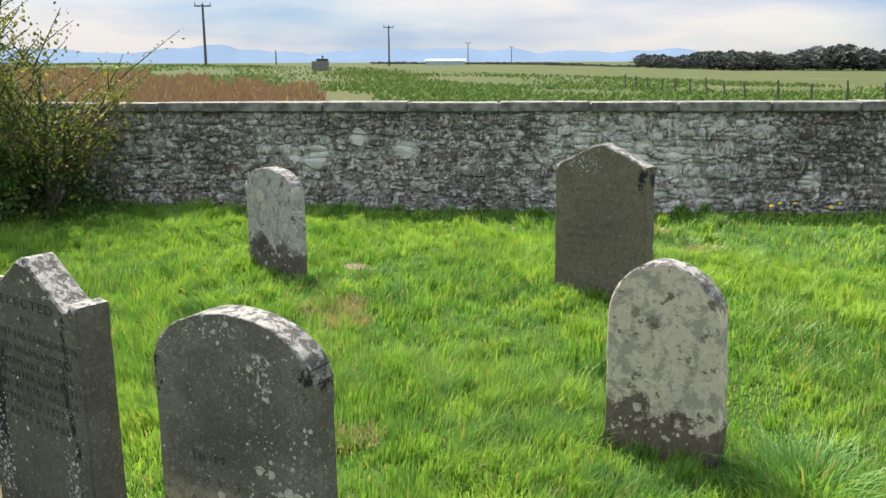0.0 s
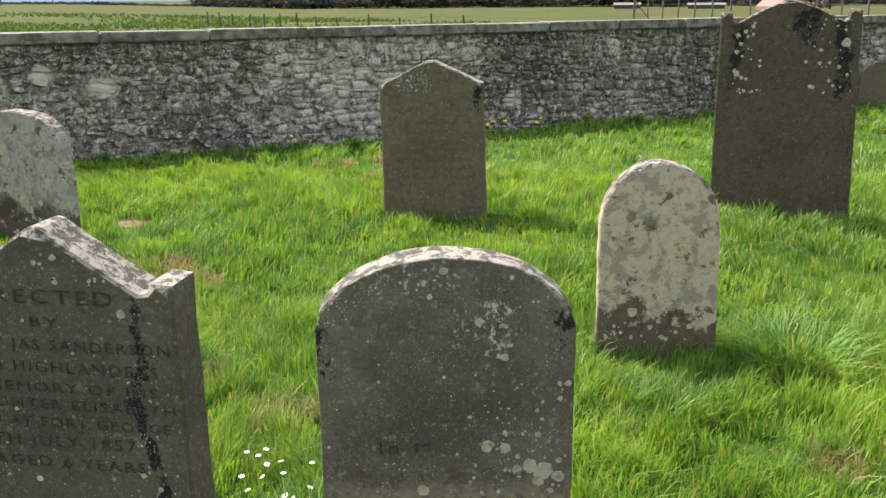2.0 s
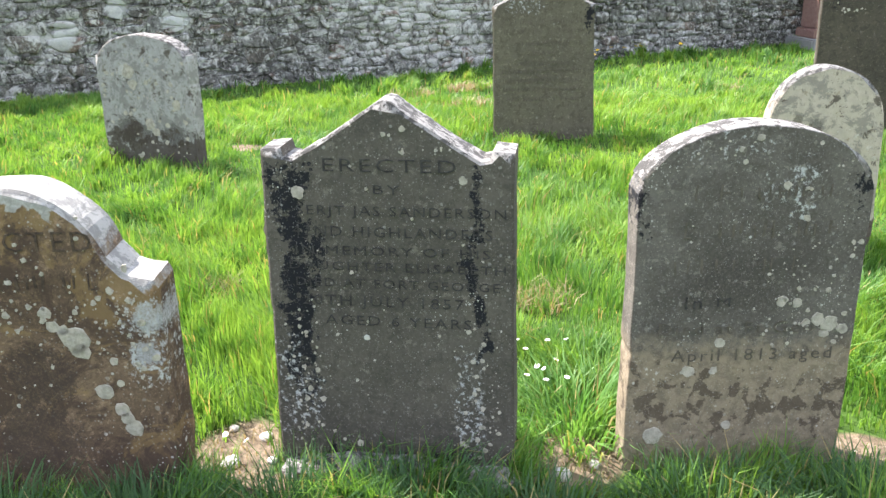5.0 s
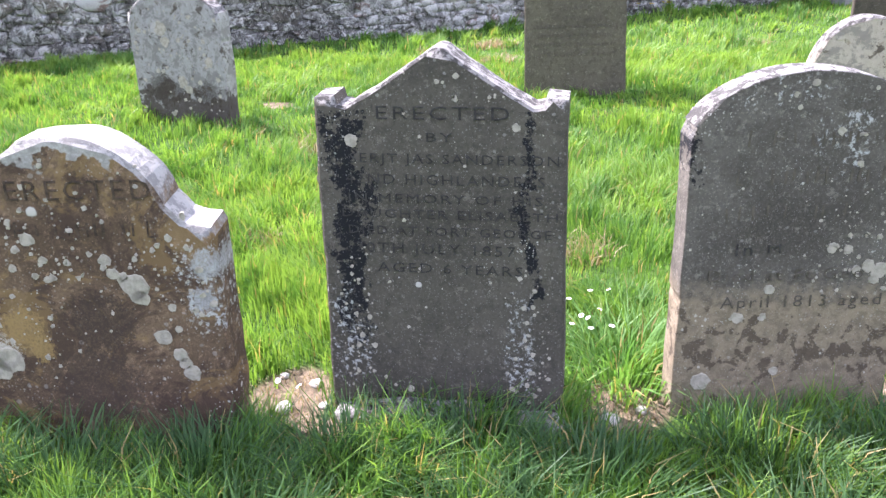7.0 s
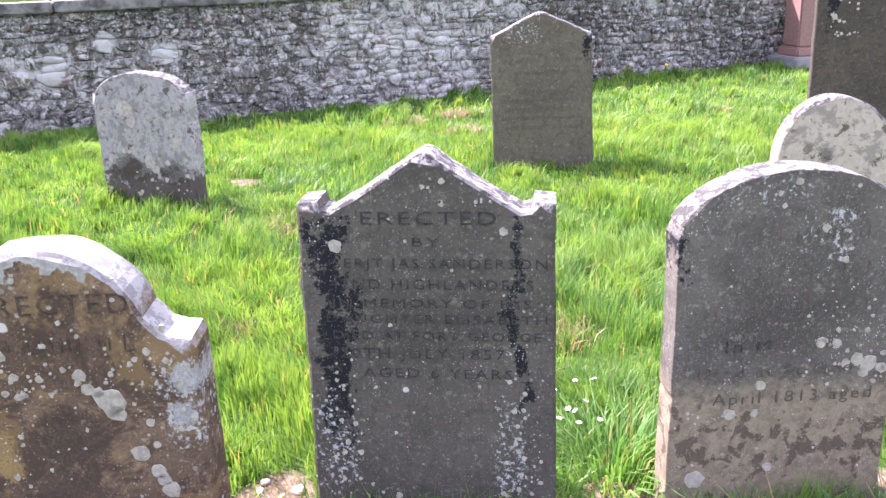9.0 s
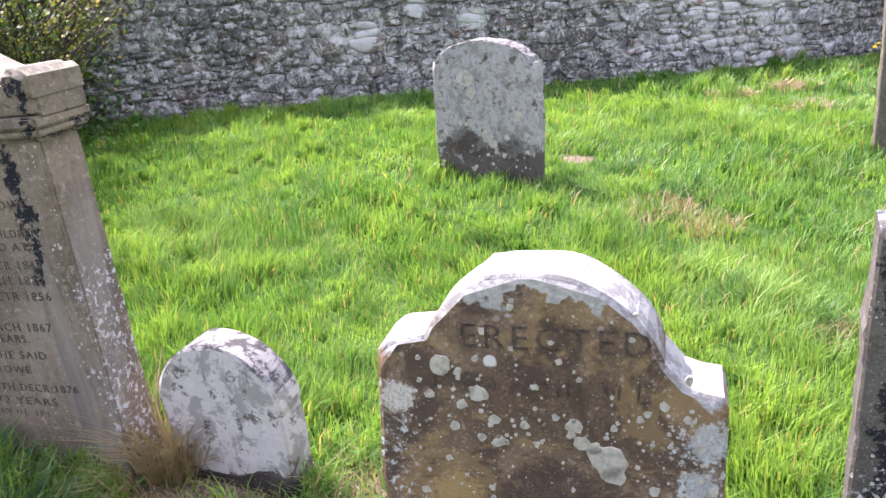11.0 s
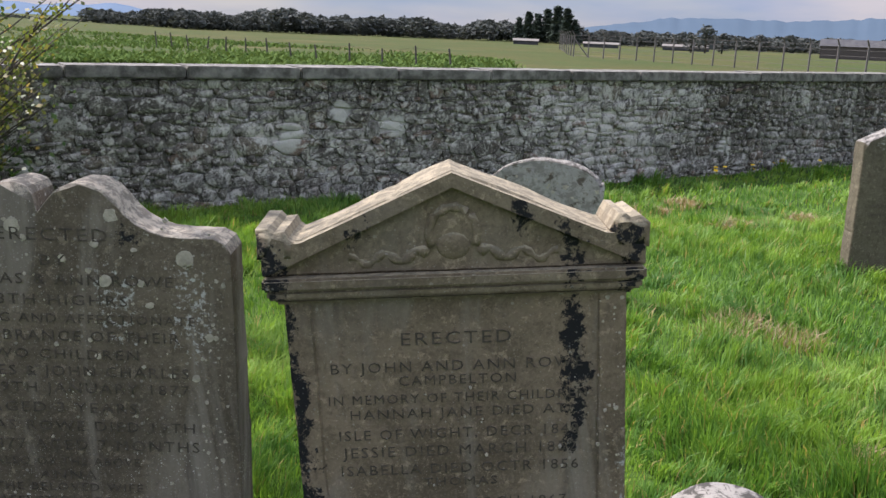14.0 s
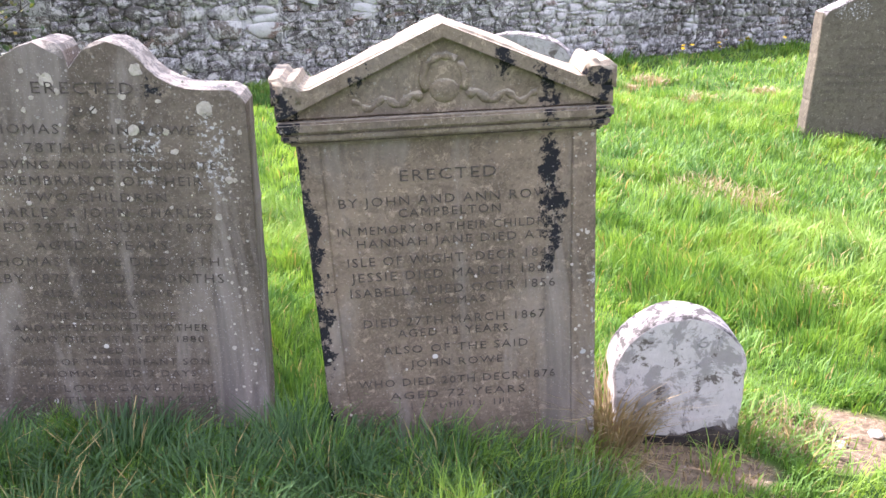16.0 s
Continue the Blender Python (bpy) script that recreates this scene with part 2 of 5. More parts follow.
    if cap_z is not None:
        edge = m.math("ADD", z, m.math("MULTIPLY", m.math("SUBTRACT", m.noise(15, 3, 0.5, 0.2), 0.5), 0.28))
        color = m.mix(m.math("MULTIPLY", m.step(edge, cap_z, cap_z + 0.012), 0.95), color, m.mix(m.step(patchy, 0.42, 0.58), (0.5, 0.475, 0.42), (0.3, 0.285, 0.25)))
    if crust:
        grey = m.step(m.noise(9, 12, 0.76, 0.4), 0.5, 0.545)
        color = m.mix(m.math("MULTIPLY", grey, 0.6), color, (0.17, 0.16, 0.135))
        pits = m.step(m.noise(12, 10, 0.75, 0.3), 0.565, 0.595)
        color = m.mix(m.math("MULTIPLY", pits, 0.85), color, (0.085, 0.068, 0.048))
    if stain is not None:
        low = m.math("ADD", m.noise(6.5, 12, 0.74, 0.4), m.math("MULTIPLY", m.math("SUBTRACT", stain[0], z), stain[1]))
        color = m.mix(m.math("MULTIPLY", m.step(low, 0.56, 0.61), 0.85), color, m.mix(grains, (0.03, 0.022, 0.016), (0.095, 0.072, 0.052)))
    up = m.step(m.math("ADD", m.normal_z(), m.math("MULTIPLY", m.math("SUBTRACT", patchy, 0.5), 0.9)), 0.25, 0.5)
    cap = m.mix(m.math("MULTIPLY", m.step(m.noise(24, 12, 0.8, 0.3), 0.47, 0.53), cap_dark), top, (0.045, 0.042, 0.036))
    color = m.mix(up, color, cap)
    return m.surface(color, 0.92, m.bump(height, 0.55, 0.012), spec=0.2)


def plain_stone(name, a, b, scale=6, bump=0.4, rough=0.9):
    m = Nodes(name)
    n1, n2 = m.noise(scale, 7, 0.62), m.noise(scale * 14, 5, 0.7)
    color = m.mix(m.step(n1, 0.35, 0.68), a, b)
    color = m.mix(m.math("MULTIPLY", m.step(n2, 0.45, 0.75), 0.4), color, tuple(c * 0.5 for c in a))
    return m.surface(color, rough, m.bump(m.math("ADD", n1, m.math("MULTIPLY", n2, 0.4)), bump, 0.01), spec=0.25)


WHITE_PATCHES = [(-5.27, 7.8, 0.57), (-5.21, 7.84, 0.67), (-4.38, 8.36, 0.73), (-4.3, 8.41, 0.69), (-0.5, 10.8, 0.37), (-4.8, 8.1, 0.85)]


def rubble_stone(name, joined):
    """Wall stone: grey, brownish or reddish from piece to piece, with white lichen."""
    m = Nodes(name)
    pos = m.position()
    rnd = m.island() if joined else m.each()
    ramp = m.n.new("ShaderNodeValToRGB")
    ramp.color_ramp.interpolation = "CONSTANT"
    tones = [(0.0, (0.13, 0.122, 0.105)), (0.13, (0.24, 0.228, 0.198)), (0.34, (0.3, 0.29, 0.255)), (0.52, (0.21, 0.182, 0.145)), (0.63, (0.36, 0.35, 0.315)),
             (0.81, (0.27, 0.26, 0.232)), (0.92, (0.26, 0.185, 0.145)), (0.97, (0.48, 0.47, 0.43))]
    while len(ramp.color_ramp.elements) < len(tones):
        ramp.color_ramp.elements.new(0.5)
    for e, (p, c) in zip(ramp.color_ramp.elements, tones):
        e.position, e.color = p, (*c, 1)
    m.put(ramp.inputs["Fac"], rnd)
    n1, n2 = m.noise(9, 8, 0.7, 0.4, co=pos), m.noise(45, 6, 0.7, co=pos)
    drift = m.math("MULTIPLY", m.math("SUBTRACT", m.noise(0.45, 3, 0.5, co=pos), 0.5), 0.22)
    color = m.mix(m.math("MULTIPLY", m.step(n2, 0.42, 0.68), 0.5), ramp.outputs["Color"], (0.075, 0.069, 0.06))
    rust = m.step(m.noise(3.3, 9, 0.75, 0.5, co=pos), 0.56, 0.64)
    color = m.mix(m.math("MULTIPLY", rust, 0.45), color, (0.17, 0.115, 0.08))
    dark = m.step(m.math("ADD", m.noise(10, 14, 0.86, 0.6, co=pos), drift), 0.487, 0.52)
    color = m.mix(m.math("MULTIPLY", dark, 0.8), color, (0.06, 0.054, 0.045))
    lichen = m.step(m.math("SUBTRACT", m.noise(8, 12, 0.82, 0.6, co=pos), drift), 0.525, 0.55)
    color = m.mix(m.math("MULTIPLY", lichen, 0.85), color, m.mix(n2, (0.46, 0.445, 0.4), (0.68, 0.66, 0.59)))
    pit = m.step(m.noise(30, 12, 0.85, 0.4, co=pos), 0.53, 0.57)
    color = m.mix(m.math("MULTIPLY", pit, 0.55), color, (0.075, 0.068, 0.057))
    fleck = m.step(m.noise(22, 12, 0.85, 0.4, co=pos), 0.55, 0.575)
    color = m.mix(m.math("MULTIPLY", fleck, 0.85), color, (0.62, 0.6, 0.53))
    for place in WHITE_PATCHES:
        off = m.n.new("ShaderNodeVectorMath")
        off.operation = "DISTANCE"
        m.put(off.inputs[0], pos)
        off.inputs[1].default_value = place
        near = m.step(m.math("ADD", off.outputs["Value"], m.math("MULTIPLY", n1, 0.22)), 0.235, 0.19)
        color = m.mix(m.math("MULTIPLY", m.math("MULTIPLY", near, 0.8), m.step(n2, 0.3, 0.42)), color, (0.55, 0.54, 0.49))
    return m.surface(color, 0.95, m.bump(m.math("ADD", n1, m.math("MULTIPLY", n2, 0.6)), 0.7, 0.015), spec=0.15)


def grass_leaf(name, tones, through=0.45, strawed=True):
    m = Nodes(name)
    pos = m.position()
    color = m.mix(m.island(), tones[0], tones[1])
    color = m.mix(m.step(m.noise(0.9, 5, 0.6, co=pos), 0.42, 0.66), color, tones[2])
    color = m.mix(m.math("MULTIPLY", m.step(m.noise(3.4, 6, 0.7, co=pos), 0.48, 0.62), 0.75), color, tones[3])
    straw = m.step(m.math("ADD", m.island(), m.math("MULTIPLY", m.noise(1.7, 4, co=pos), 0.12)), 1.005, 1.03)
    if strawed:
        color = m.mix(straw, color, (0.42, 0.32, 0.13))
    return m.leafy(color, through) if strawed else m.leafy(color, through, (1.1, 1.1, 0.8), 0.95, 0.03)


LICHEN_TONE = (0.56, 0.51, 0.43)
MAT_F = headstone_stone("slate_grey_sandstone", (0.108, 0.103, 0.087), (0.06, 0.058, 0.05), spots=0.55, spot_scale=40,
                        black=((-0.25, 0.075, 0.2, 0.9), (-0.27, 0.06, 0.3, 0.85), (0.235, 0.032, 0.5, 0.9), (0.24, 0.02, 0.3, 0.6), (0.0, 0.4, -0.05, 0.05), (0.0, 0.4, 0.0, 0.04)),
                        pale=((-0.29, 0.07, 0.05, 0.45), (-0.25, 0.09, 0.08, 0.34), (0.22, 0.08, 0.04, 0.42), (0.2, 0.06, 0.06, 0.3)), big=0.05)
MAT_E = headstone_stone("brown_grey_sandstone", (0.135, 0.13, 0.115), (0.058, 0.054, 0.048), spots=0.6, spot_scale=42, black=((-0.3, 0.045, 0.72, 0.86), (0.28, 0.05, 0.76, 0.88)),
                        pale=((0.12, 0.07, 0.68, 0.93), (0.05, 0.08, 0.74, 0.9), (-0.05, 0.28, 0.88, 0.99)), foot=0.36, big=0.05)
MAT_C = headstone_stone("pale_lichened_sandstone", (0.36, 0.32, 0.23), (0.25, 0.215, 0.155), spots=0.4, spot_scale=20, crust=0.85, brown=0.2, stain=(0.3, 0.95), blobs=((-0.04, 0.61, 0.042, (0.1, 0.085, 0.06)), (-0.12, 0.64, 0.03, (0.12, 0.1, 0.07))))
MAT_A = headstone_stone("silver_lichened_sandstone", (0.22, 0.21, 0.18), (0.16, 0.15, 0.13), spots=0.6, spot_scale=22, crust=0.78, crust_tone=((0.27, 0.26, 0.235), (0.52, 0.5, 0.45)), stain=(0.3, 0.85), blobs=((-0.12, 0.6, 0.07, (0.56, 0.53, 0.46)), (-0.15, 0.22, 0.12, (0.055, 0.042, 0.032)), (-0.05, 0.2, 0.09, (0.05, 0.04, 0.032)), (0.2, 0.2, 0.11, (0.05, 0.04, 0.032))))
MAT_B = headstone_stone("olive_sandstone", (0.128, 0.122, 0.09), (0.094, 0.09, 0.069), spots=0.08, big=0.0, pale=((-0.12, 0.22, 0.94, 1.14),), black=((0.31, 0.05, 0.85, 1.02),))
MAT_D = headstone_stone("dark_olive_sandstone", (0.085, 0.078, 0.06), (0.06, 0.056, 0.045), spots=0.2, big=0.0, spot_scale=30, black=((-0.3, 0.06, 1.0, 1.4), (0.32, 0.06, 0.9, 1.42), (0.1, 0.12, 1.26, 1.48)))
MAT_G = headstone_stone("rust_brown_sandstone", (0.205, 0.15, 0.1), (0.075, 0.054, 0.038), spots=0.5, spot_scale=24, brown=0.85, ochre=0.4, big=0.2, cap_z=0.795,
                        blobs=((-0.2, 0.32, 0.08, (0.33, 0.22, 0.085)), (-0.16, 0.25, 0.05, (0.33, 0.22, 0.085)), (-0.28, 0.24, 0.07, LICHEN_TONE), (0.02, 0.33, 0.12, (0.06, 0.043, 0.032)), (-0.02, 0.14, 0.16, (0.07, 0.05, 0.036)), (0.33, 0.5, 0.06, (0.4, 0.4, 0.37)), (0.31, 0.4, 0.05, (0.38, 0.38, 0.36)), (-0.32, 0.56, 0.05, LICHEN_TONE)),
                        pale=((0.3, 0.11, 0.28, 0.62), (0.33, 0.08, 0.3, 0.6), (-0.34, 0.1, 0.3, 0.64)), top=(0.36, 0.345, 0.305), cap_dark=0.45)
MAT_H = headstone_stone("buff_sandstone", (0.21, 0.175, 0.132), (0.095, 0.08, 0.06), spots=0.25, spot_scale=44, black=((0.275, 0.045, 0.72, 1.03), (0.3, 0.03, 0.6, 0.9), (-0.375, 0.032, 0.3, 1.03), (-0.385, 0.02, 0.05, 0.6)), pale=((0.42, 0.05, -0.1, 0.7), (0.44, 0.07, -0.1, 0.5)), streak=0.65, top=(0.31, 0.268, 0.185), cap_dark=0.45)
MAT_HS = headstone_stone("buff_sandstone_carved", (0.21, 0.182, 0.135), (0.13, 0.112, 0.082), spots=0.2, spot_scale=40, brown=0.25, streak=0.3, black=((0.28, 0.05, 1.06, 1.2), (0.39, 0.03, 1.0, 1.2), (-0.43, 0.06, 0.98, 1.24), (0.16, 0.05, 1.18, 1.26), (-0.22, 0.05, 1.18, 1.24)), top=(0.31, 0.268, 0.185), cap_dark=0.45)
MAT_I = headstone_stone("brown_grey_streaked_sandstone", (0.148, 0.13, 0.102), (0.066, 0.058, 0.046), spots=0.6, spot_scale=44, streak=0.8, black=((0.12, 0.03, 1.08, 1.16),), pale=((0.28, 0.09, 0.8, 1.1), (0.1, 0.1, 0.85, 1.08)), top=(0.36, 0.32, 0.25), cap_dark=0.6)
MAT_J = headstone_stone("white_crusted_stone", (0.3, 0.29, 0.27), (0.2, 0.19, 0.17), spots=0.5, spot_scale=24, crust=1.1, crust_tone=((0.38, 0.36, 0.31), (0.63, 0.59, 0.52)), stain=(0.05, 5.0))
MAT_LETTER = plain_stone("weathered_letter_cut", (0.034, 0.031, 0.027), (0.075, 0.07, 0.06), 50)
MAT_LETTER_WORN = plain_stone("half_lost_letter_cut", (0.085, 0.074, 0.055), (0.14, 0.118, 0.086), 50)
MAT_LETTER_FAINT = plain_stone("faint_letter_cut", (0.2, 0.19, 0.165), (0.4, 0.385, 0.35), 40)
MAT_LETTER_PALE = plain_stone("weathered_letter_cut_buff", (0.06, 0.051, 0.04), (0.12, 0.1, 0.077), 50)
MAT_LETTER_RUST = plain_stone("weathered_letter_cut_rust", (0.05, 0.036, 0.025), (0.12, 0.085, 0.055), 50)
# dark foot stone, its colour lowered further to stand in for shade
MAT_FOOT = plain_stone("shaded_dark_stone", (0.025, 0.021, 0.017), (0.07, 0.058, 0.046), 12, 0.8)
MAT_LICHEN = plain_stone("pale_lichen_crust", (0.55, 0.495, 0.385), (0.35, 0.315, 0.245), 45, 0.8)
MAT_GRANITE = plain_stone("red_granite", (0.27, 0.15, 0.12), (0.32, 0.2, 0.165), 25, 0.05, 0.35)
MAT_PLINTH = plain_stone("grey_plinth_stone", (0.3, 0.29, 0.27), (0.22, 0.21, 0.2))
MAT_COPING = plain_stone("coping_stone", (0.085, 0.081, 0.069), (0.27, 0.26, 0.23), 9, 0.9)
MAT_RUBBLE = rubble_stone("rubble_stone", False)
MAT_RUBBLE_JOINED = rubble_stone("rubble_stone_joined", True)
MAT_GRASS = grass_leaf("grass_leaf", ((0.062, 0.17, 0.026), (0.224, 0.388, 0.062), (0.258, 0.41, 0.066), (0.066, 0.175, 0.034)), 0.45)
MAT_TUFT = grass_leaf("long_grass_leaf", ((0.1, 0.24, 0.04), (0.2, 0.36, 0.09), (0.16, 0.3, 0.07), (0.11, 0.26, 0.04)), 0.45)
# coarse grass, its leaf colour also darkened to deepen shade before the headstones
MAT_COARSE_SHADED = grass_leaf("coarse_shaded_grass_leaf", ((0.03, 0.085, 0.022), (0.09, 0.18, 0.05), (0.06, 0.13, 0.035), (0.045, 0.1, 0.03)), 0.35)
MAT_STRAW = grass_leaf("dry_grass_leaf", ((0.26, 0.2, 0.1), (0.42, 0.335, 0.19), (0.34, 0.26, 0.14), (0.22, 0.165, 0.085)), 0.3)
MAT_REED = grass_leaf("brown_reed_leaf", ((0.15, 0.09, 0.055), (0.25, 0.16, 0.095), (0.2, 0.125, 0.075), (0.12, 0.072, 0.045)), 0.25)
MAT_CROP = grass_leaf("crop_leaf", ((0.06, 0.11, 0.03), (0.14, 0.21, 0.055), (0.11, 0.17, 0.045), (0.13, 0.18, 0.055)), 0.15, False)
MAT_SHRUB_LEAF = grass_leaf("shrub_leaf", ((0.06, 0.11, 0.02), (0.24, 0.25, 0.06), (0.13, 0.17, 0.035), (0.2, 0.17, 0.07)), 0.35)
# inner leaf tones darkened, standing in for shade deep in the shrub
MAT_SHRUB_SHADED = grass_leaf("shrub_shaded_leaf", ((0.025, 0.06, 0.012), (0.06, 0.12, 0.022), (0.04, 0.085, 0.018), (0.075, 0.12, 0.025)), 0.3)
# wood and fir tones lifted towards grey, distance haze put into the colour
MAT_WOOD_LEAF = grass_leaf("hazed_wood_leaf", ((0.066, 0.08, 0.077), (0.098, 0.11, 0.102), (0.085, 0.094, 0.088), (0.115, 0.105, 0.09)), 0.1, False)
MAT_FIR_LEAF = grass_leaf("hazed_fir_needle", ((0.04, 0.055, 0.045), (0.06, 0.08, 0.06), (0.05, 0.065, 0.052), (0.06, 0.07, 0.055)), 0.1, False)
MAT_BARK = plain_stone("bark", (0.1, 0.085, 0.065), (0.06, 0.05, 0.04), 20, 0.8)
MAT_POLE = plain_stone("weathered_pole_wood", (0.12, 0.1, 0.09), (0.08, 0.07, 0.065), 8)
MAT_STEEL = plain_stone("dull_galvanised_steel", (0.16, 0.15, 0.14), (0.11, 0.1, 0.09), 5, 0.2, 0.6)
MAT_CONCRETE = plain_stone("pale_concrete", (0.2, 0.185, 0.165), (0.15, 0.14, 0.125), 2)
MAT_DARKROOF = plain_stone("dark_roof_sheet", (0.06, 0.06, 0.065), (0.09, 0.09, 0.09), 1)
MAT_WHITEROOF = plain_stone("white_roof_sheet", (0.42, 0.5, 0.5), (0.36, 0.44, 0.45), 0.3, 0.1)
MAT_PETAL = plain_stone("daisy_petal", (0.85, 0.85, 0.82), (0.78, 0.78, 0.76), 60, 0.1)
MAT_YELLOW = plain_stone("yellow_flower", (0.75, 0.5, 0.02), (0.65, 0.42, 0.02), 60, 0.1)
MAT_PEBBLE = plain_stone("white_pebble", (0.55, 0.5, 0.44), (0.36, 0.32, 0.27), 18)


def ground_material():
    m = Nodes("turf_and_field_soil")
    pos = m.position()
    x, y = m.axis("X", pos), m.axis("Y", pos)
    n1, n2, n3 = m.noise(2.2, 6, 0.6, co=pos), m.noise(26, 6, 0.7, co=pos), m.noise(0.05, 6, 0.6, co=pos)
    turf = m.mix(m.step(n1, 0.35, 0.65), (0.03, 0.062, 0.011), (0.055, 0.1, 0.017))
    soil = m.mix(m.step(n2, 0.35, 0.65), (0.1, 0.075, 0.046), (0.24, 0.18, 0.115))
    crumb, chip = m.noise(110, 6, 0.75, co=pos), m.noise(55, 8, 0.7, co=pos)
    soil = m.mix(m.math("MULTIPLY", m.step(crumb, 0.47, 0.6), 0.6), soil, (0.05, 0.038, 0.024))
    soil = m.mix(m.math("MULTIPLY", m.step(chip, 0.6, 0.66), 0.7), soil, (0.4, 0.36, 0.28))
    bare = None
    for cx, cy, rx, ry in SOIL:
        dx = m.math("DIVIDE", m.math("SUBTRACT", x, cx), rx)
        dy = m.math("DIVIDE", m.math("SUBTRACT", y, cy), ry)
        d = m.math("ADD", m.math("MULTIPLY", dx, dx), m.math("MULTIPLY", dy, dy))
        patch = m.step(m.math("ADD", d, m.math("MULTIPLY", n1, 0.8)), 1.5, 1.0)
        bare = patch if bare is None else m.math("MAXIMUM", bare, patch)
    yard = m.mix(bare, turf, soil)
    field = m.mix(m.step(n3, 0.4, 0.62), (0.075, 0.072, 0.024), (0.05, 0.066, 0.019))
    field = m.mix(m.math("MULTIPLY", m.step(m.noise(0.3, 6, 0.65, co=pos), 0.5, 0.7), 0.7), field, (0.045, 0.085, 0.018))
    field = m.mix(m.math("MULTIPLY", m.step(m.noise(0.13, 5, 0.6, co=m.scaled((0.5, 1.6, 1), pos)), 0.6, 0.7), 0.6), field, (0.22, 0.165, 0.085))
    field = m.mix(m.math("MULTIPLY", m.step(m.noise(1.6, 8, 0.75, co=pos), 0.48, 0.62), 0.55), field, (0.03, 0.052, 0.014))
    beyond = m.step(m.math("SUBTRACT", y, m.math("MULTIPLY", x, WALL_SLOPE)), 11.27, 11.37)
    color = m.mix(beyond, yard, field)
    return m.surface(color, 0.95, m.bump(n2, 0.6, 0.02), spec=0.1)


# ---- helpers for building ----


def part(name, bm, material, parent=None, label="", soft=False):
    me = bpy.data.meshes.new(name)
    bm.normal_update()
    if soft:
        for f in bm.faces:
            f.smooth = f.calc_area() < 0.0004
    bm.to_mesh(me)
    bm.free()
    me.materials.append(material)
    ob = new(name, me)
    if parent is not None:
        ob.parent = parent
    if label:
        tagged(ob, label)
    return ob


def smooth(ob):
    for p in ob.data.polygons:
        p.use_smooth = True
    return ob


def thing(name, m, label, category, group=""):
    ob = new(name)
    ob.empty_display_size = 0.1
    ob.matrix_world = m
    return tagged(ob, label, category, group)


def box(bm, x0, x1, y0, y1, z0, z1, bevel=0.0):
    geo = bmesh.ops.create_cube(bm, size=1)
    bmesh.ops.scale(bm, vec=(x1 - x0, y1 - y0, z1 - z0), verts=geo["verts"])
    bmesh.ops.translate(bm, vec=((x0 + x1) / 2, (y0 + y1) / 2, (z0 + z1) / 2), verts=geo["verts"])
    if bevel:
        edges = list({e for v in geo["verts"] for e in v.link_edges})
        bmesh.ops.bevel(bm, geom=edges, offset=bevel, segments=2, affect="EDGES")
    return bm


def dense(points, step=0.03):
    """The outline with points added, so that no side is longer than step."""
    out = []
    for (x0, z0), (x1, z1) in zip(points, points[1:] + points[:1]):
        k = max(1, int(math.hypot(x1 - x0, z1 - z0) / step))
        out += [(x0 + (x1 - x0) * i / k, z0 + (z1 - z0) * i / k) for i in range(k)]
    return out


def slab(points, y0, y1, bevel=0.006, rough=0.003, seed=0, step=0.018):
    """An upright slab of the outline (x, z), with chipped and rounded edges."""
    rnd = random.Random(seed)
    pts = dense(points, step)
    bm = bmesh.new()
    wob = []
    for x, z in pts:
        n = noise.noise_vector(Vector((x * 9 + seed, z * 9, seed * 3.1)))
        chip = rnd.random() < 0.05
        k = rough * (3 if chip else 1)
        wob.append((x + n.x * k, z + n.z * k))
    front = [bm.verts.new((x, y0 + abs(noise.noise(Vector((x * 6, z * 6, seed)))) * rough * 0.6, z)) for x, z in wob]
    back = [bm.verts.new((x + noise.noise(Vector((x * 7, z * 7, seed + 5))) * rough * 1.5, y1, z + noise.noise(Vector((x * 7, z * 7, seed + 9))) * rough * 1.5)) for x, z in wob]
    n = len(pts)
    f1, f2 = bm.faces.new(front), bm.faces.new(back[::-1])
    for i in range(n):
        bm.faces.new((front[i], back[i], back[(i + 1) % n], front[(i + 1) % n]))
    bmesh.ops.recalc_face_normals(bm, faces=bm.faces)
    if bevel:
        rim = [e for e in bm.edges if f1 in e.link_faces or f2 in e.link_faces]
        bmesh.ops.bevel(bm, geom=rim, offset=bevel, segments=2, affect="EDGES", clamp_overlap=True)
    bmesh.ops.triangulate(bm, faces=[f for f in bm.faces if len(f.verts) > 4])
    return bm


def arc(cx, cz, rx, rz, a0, a1, k=14):
    return [(cx + rx * math.cos(radians(a0 + (a1 - a0) * i / k)), cz + rz * math.sin(radians(a0 + (a1 - a0) * i / k))) for i in range(k + 1)]


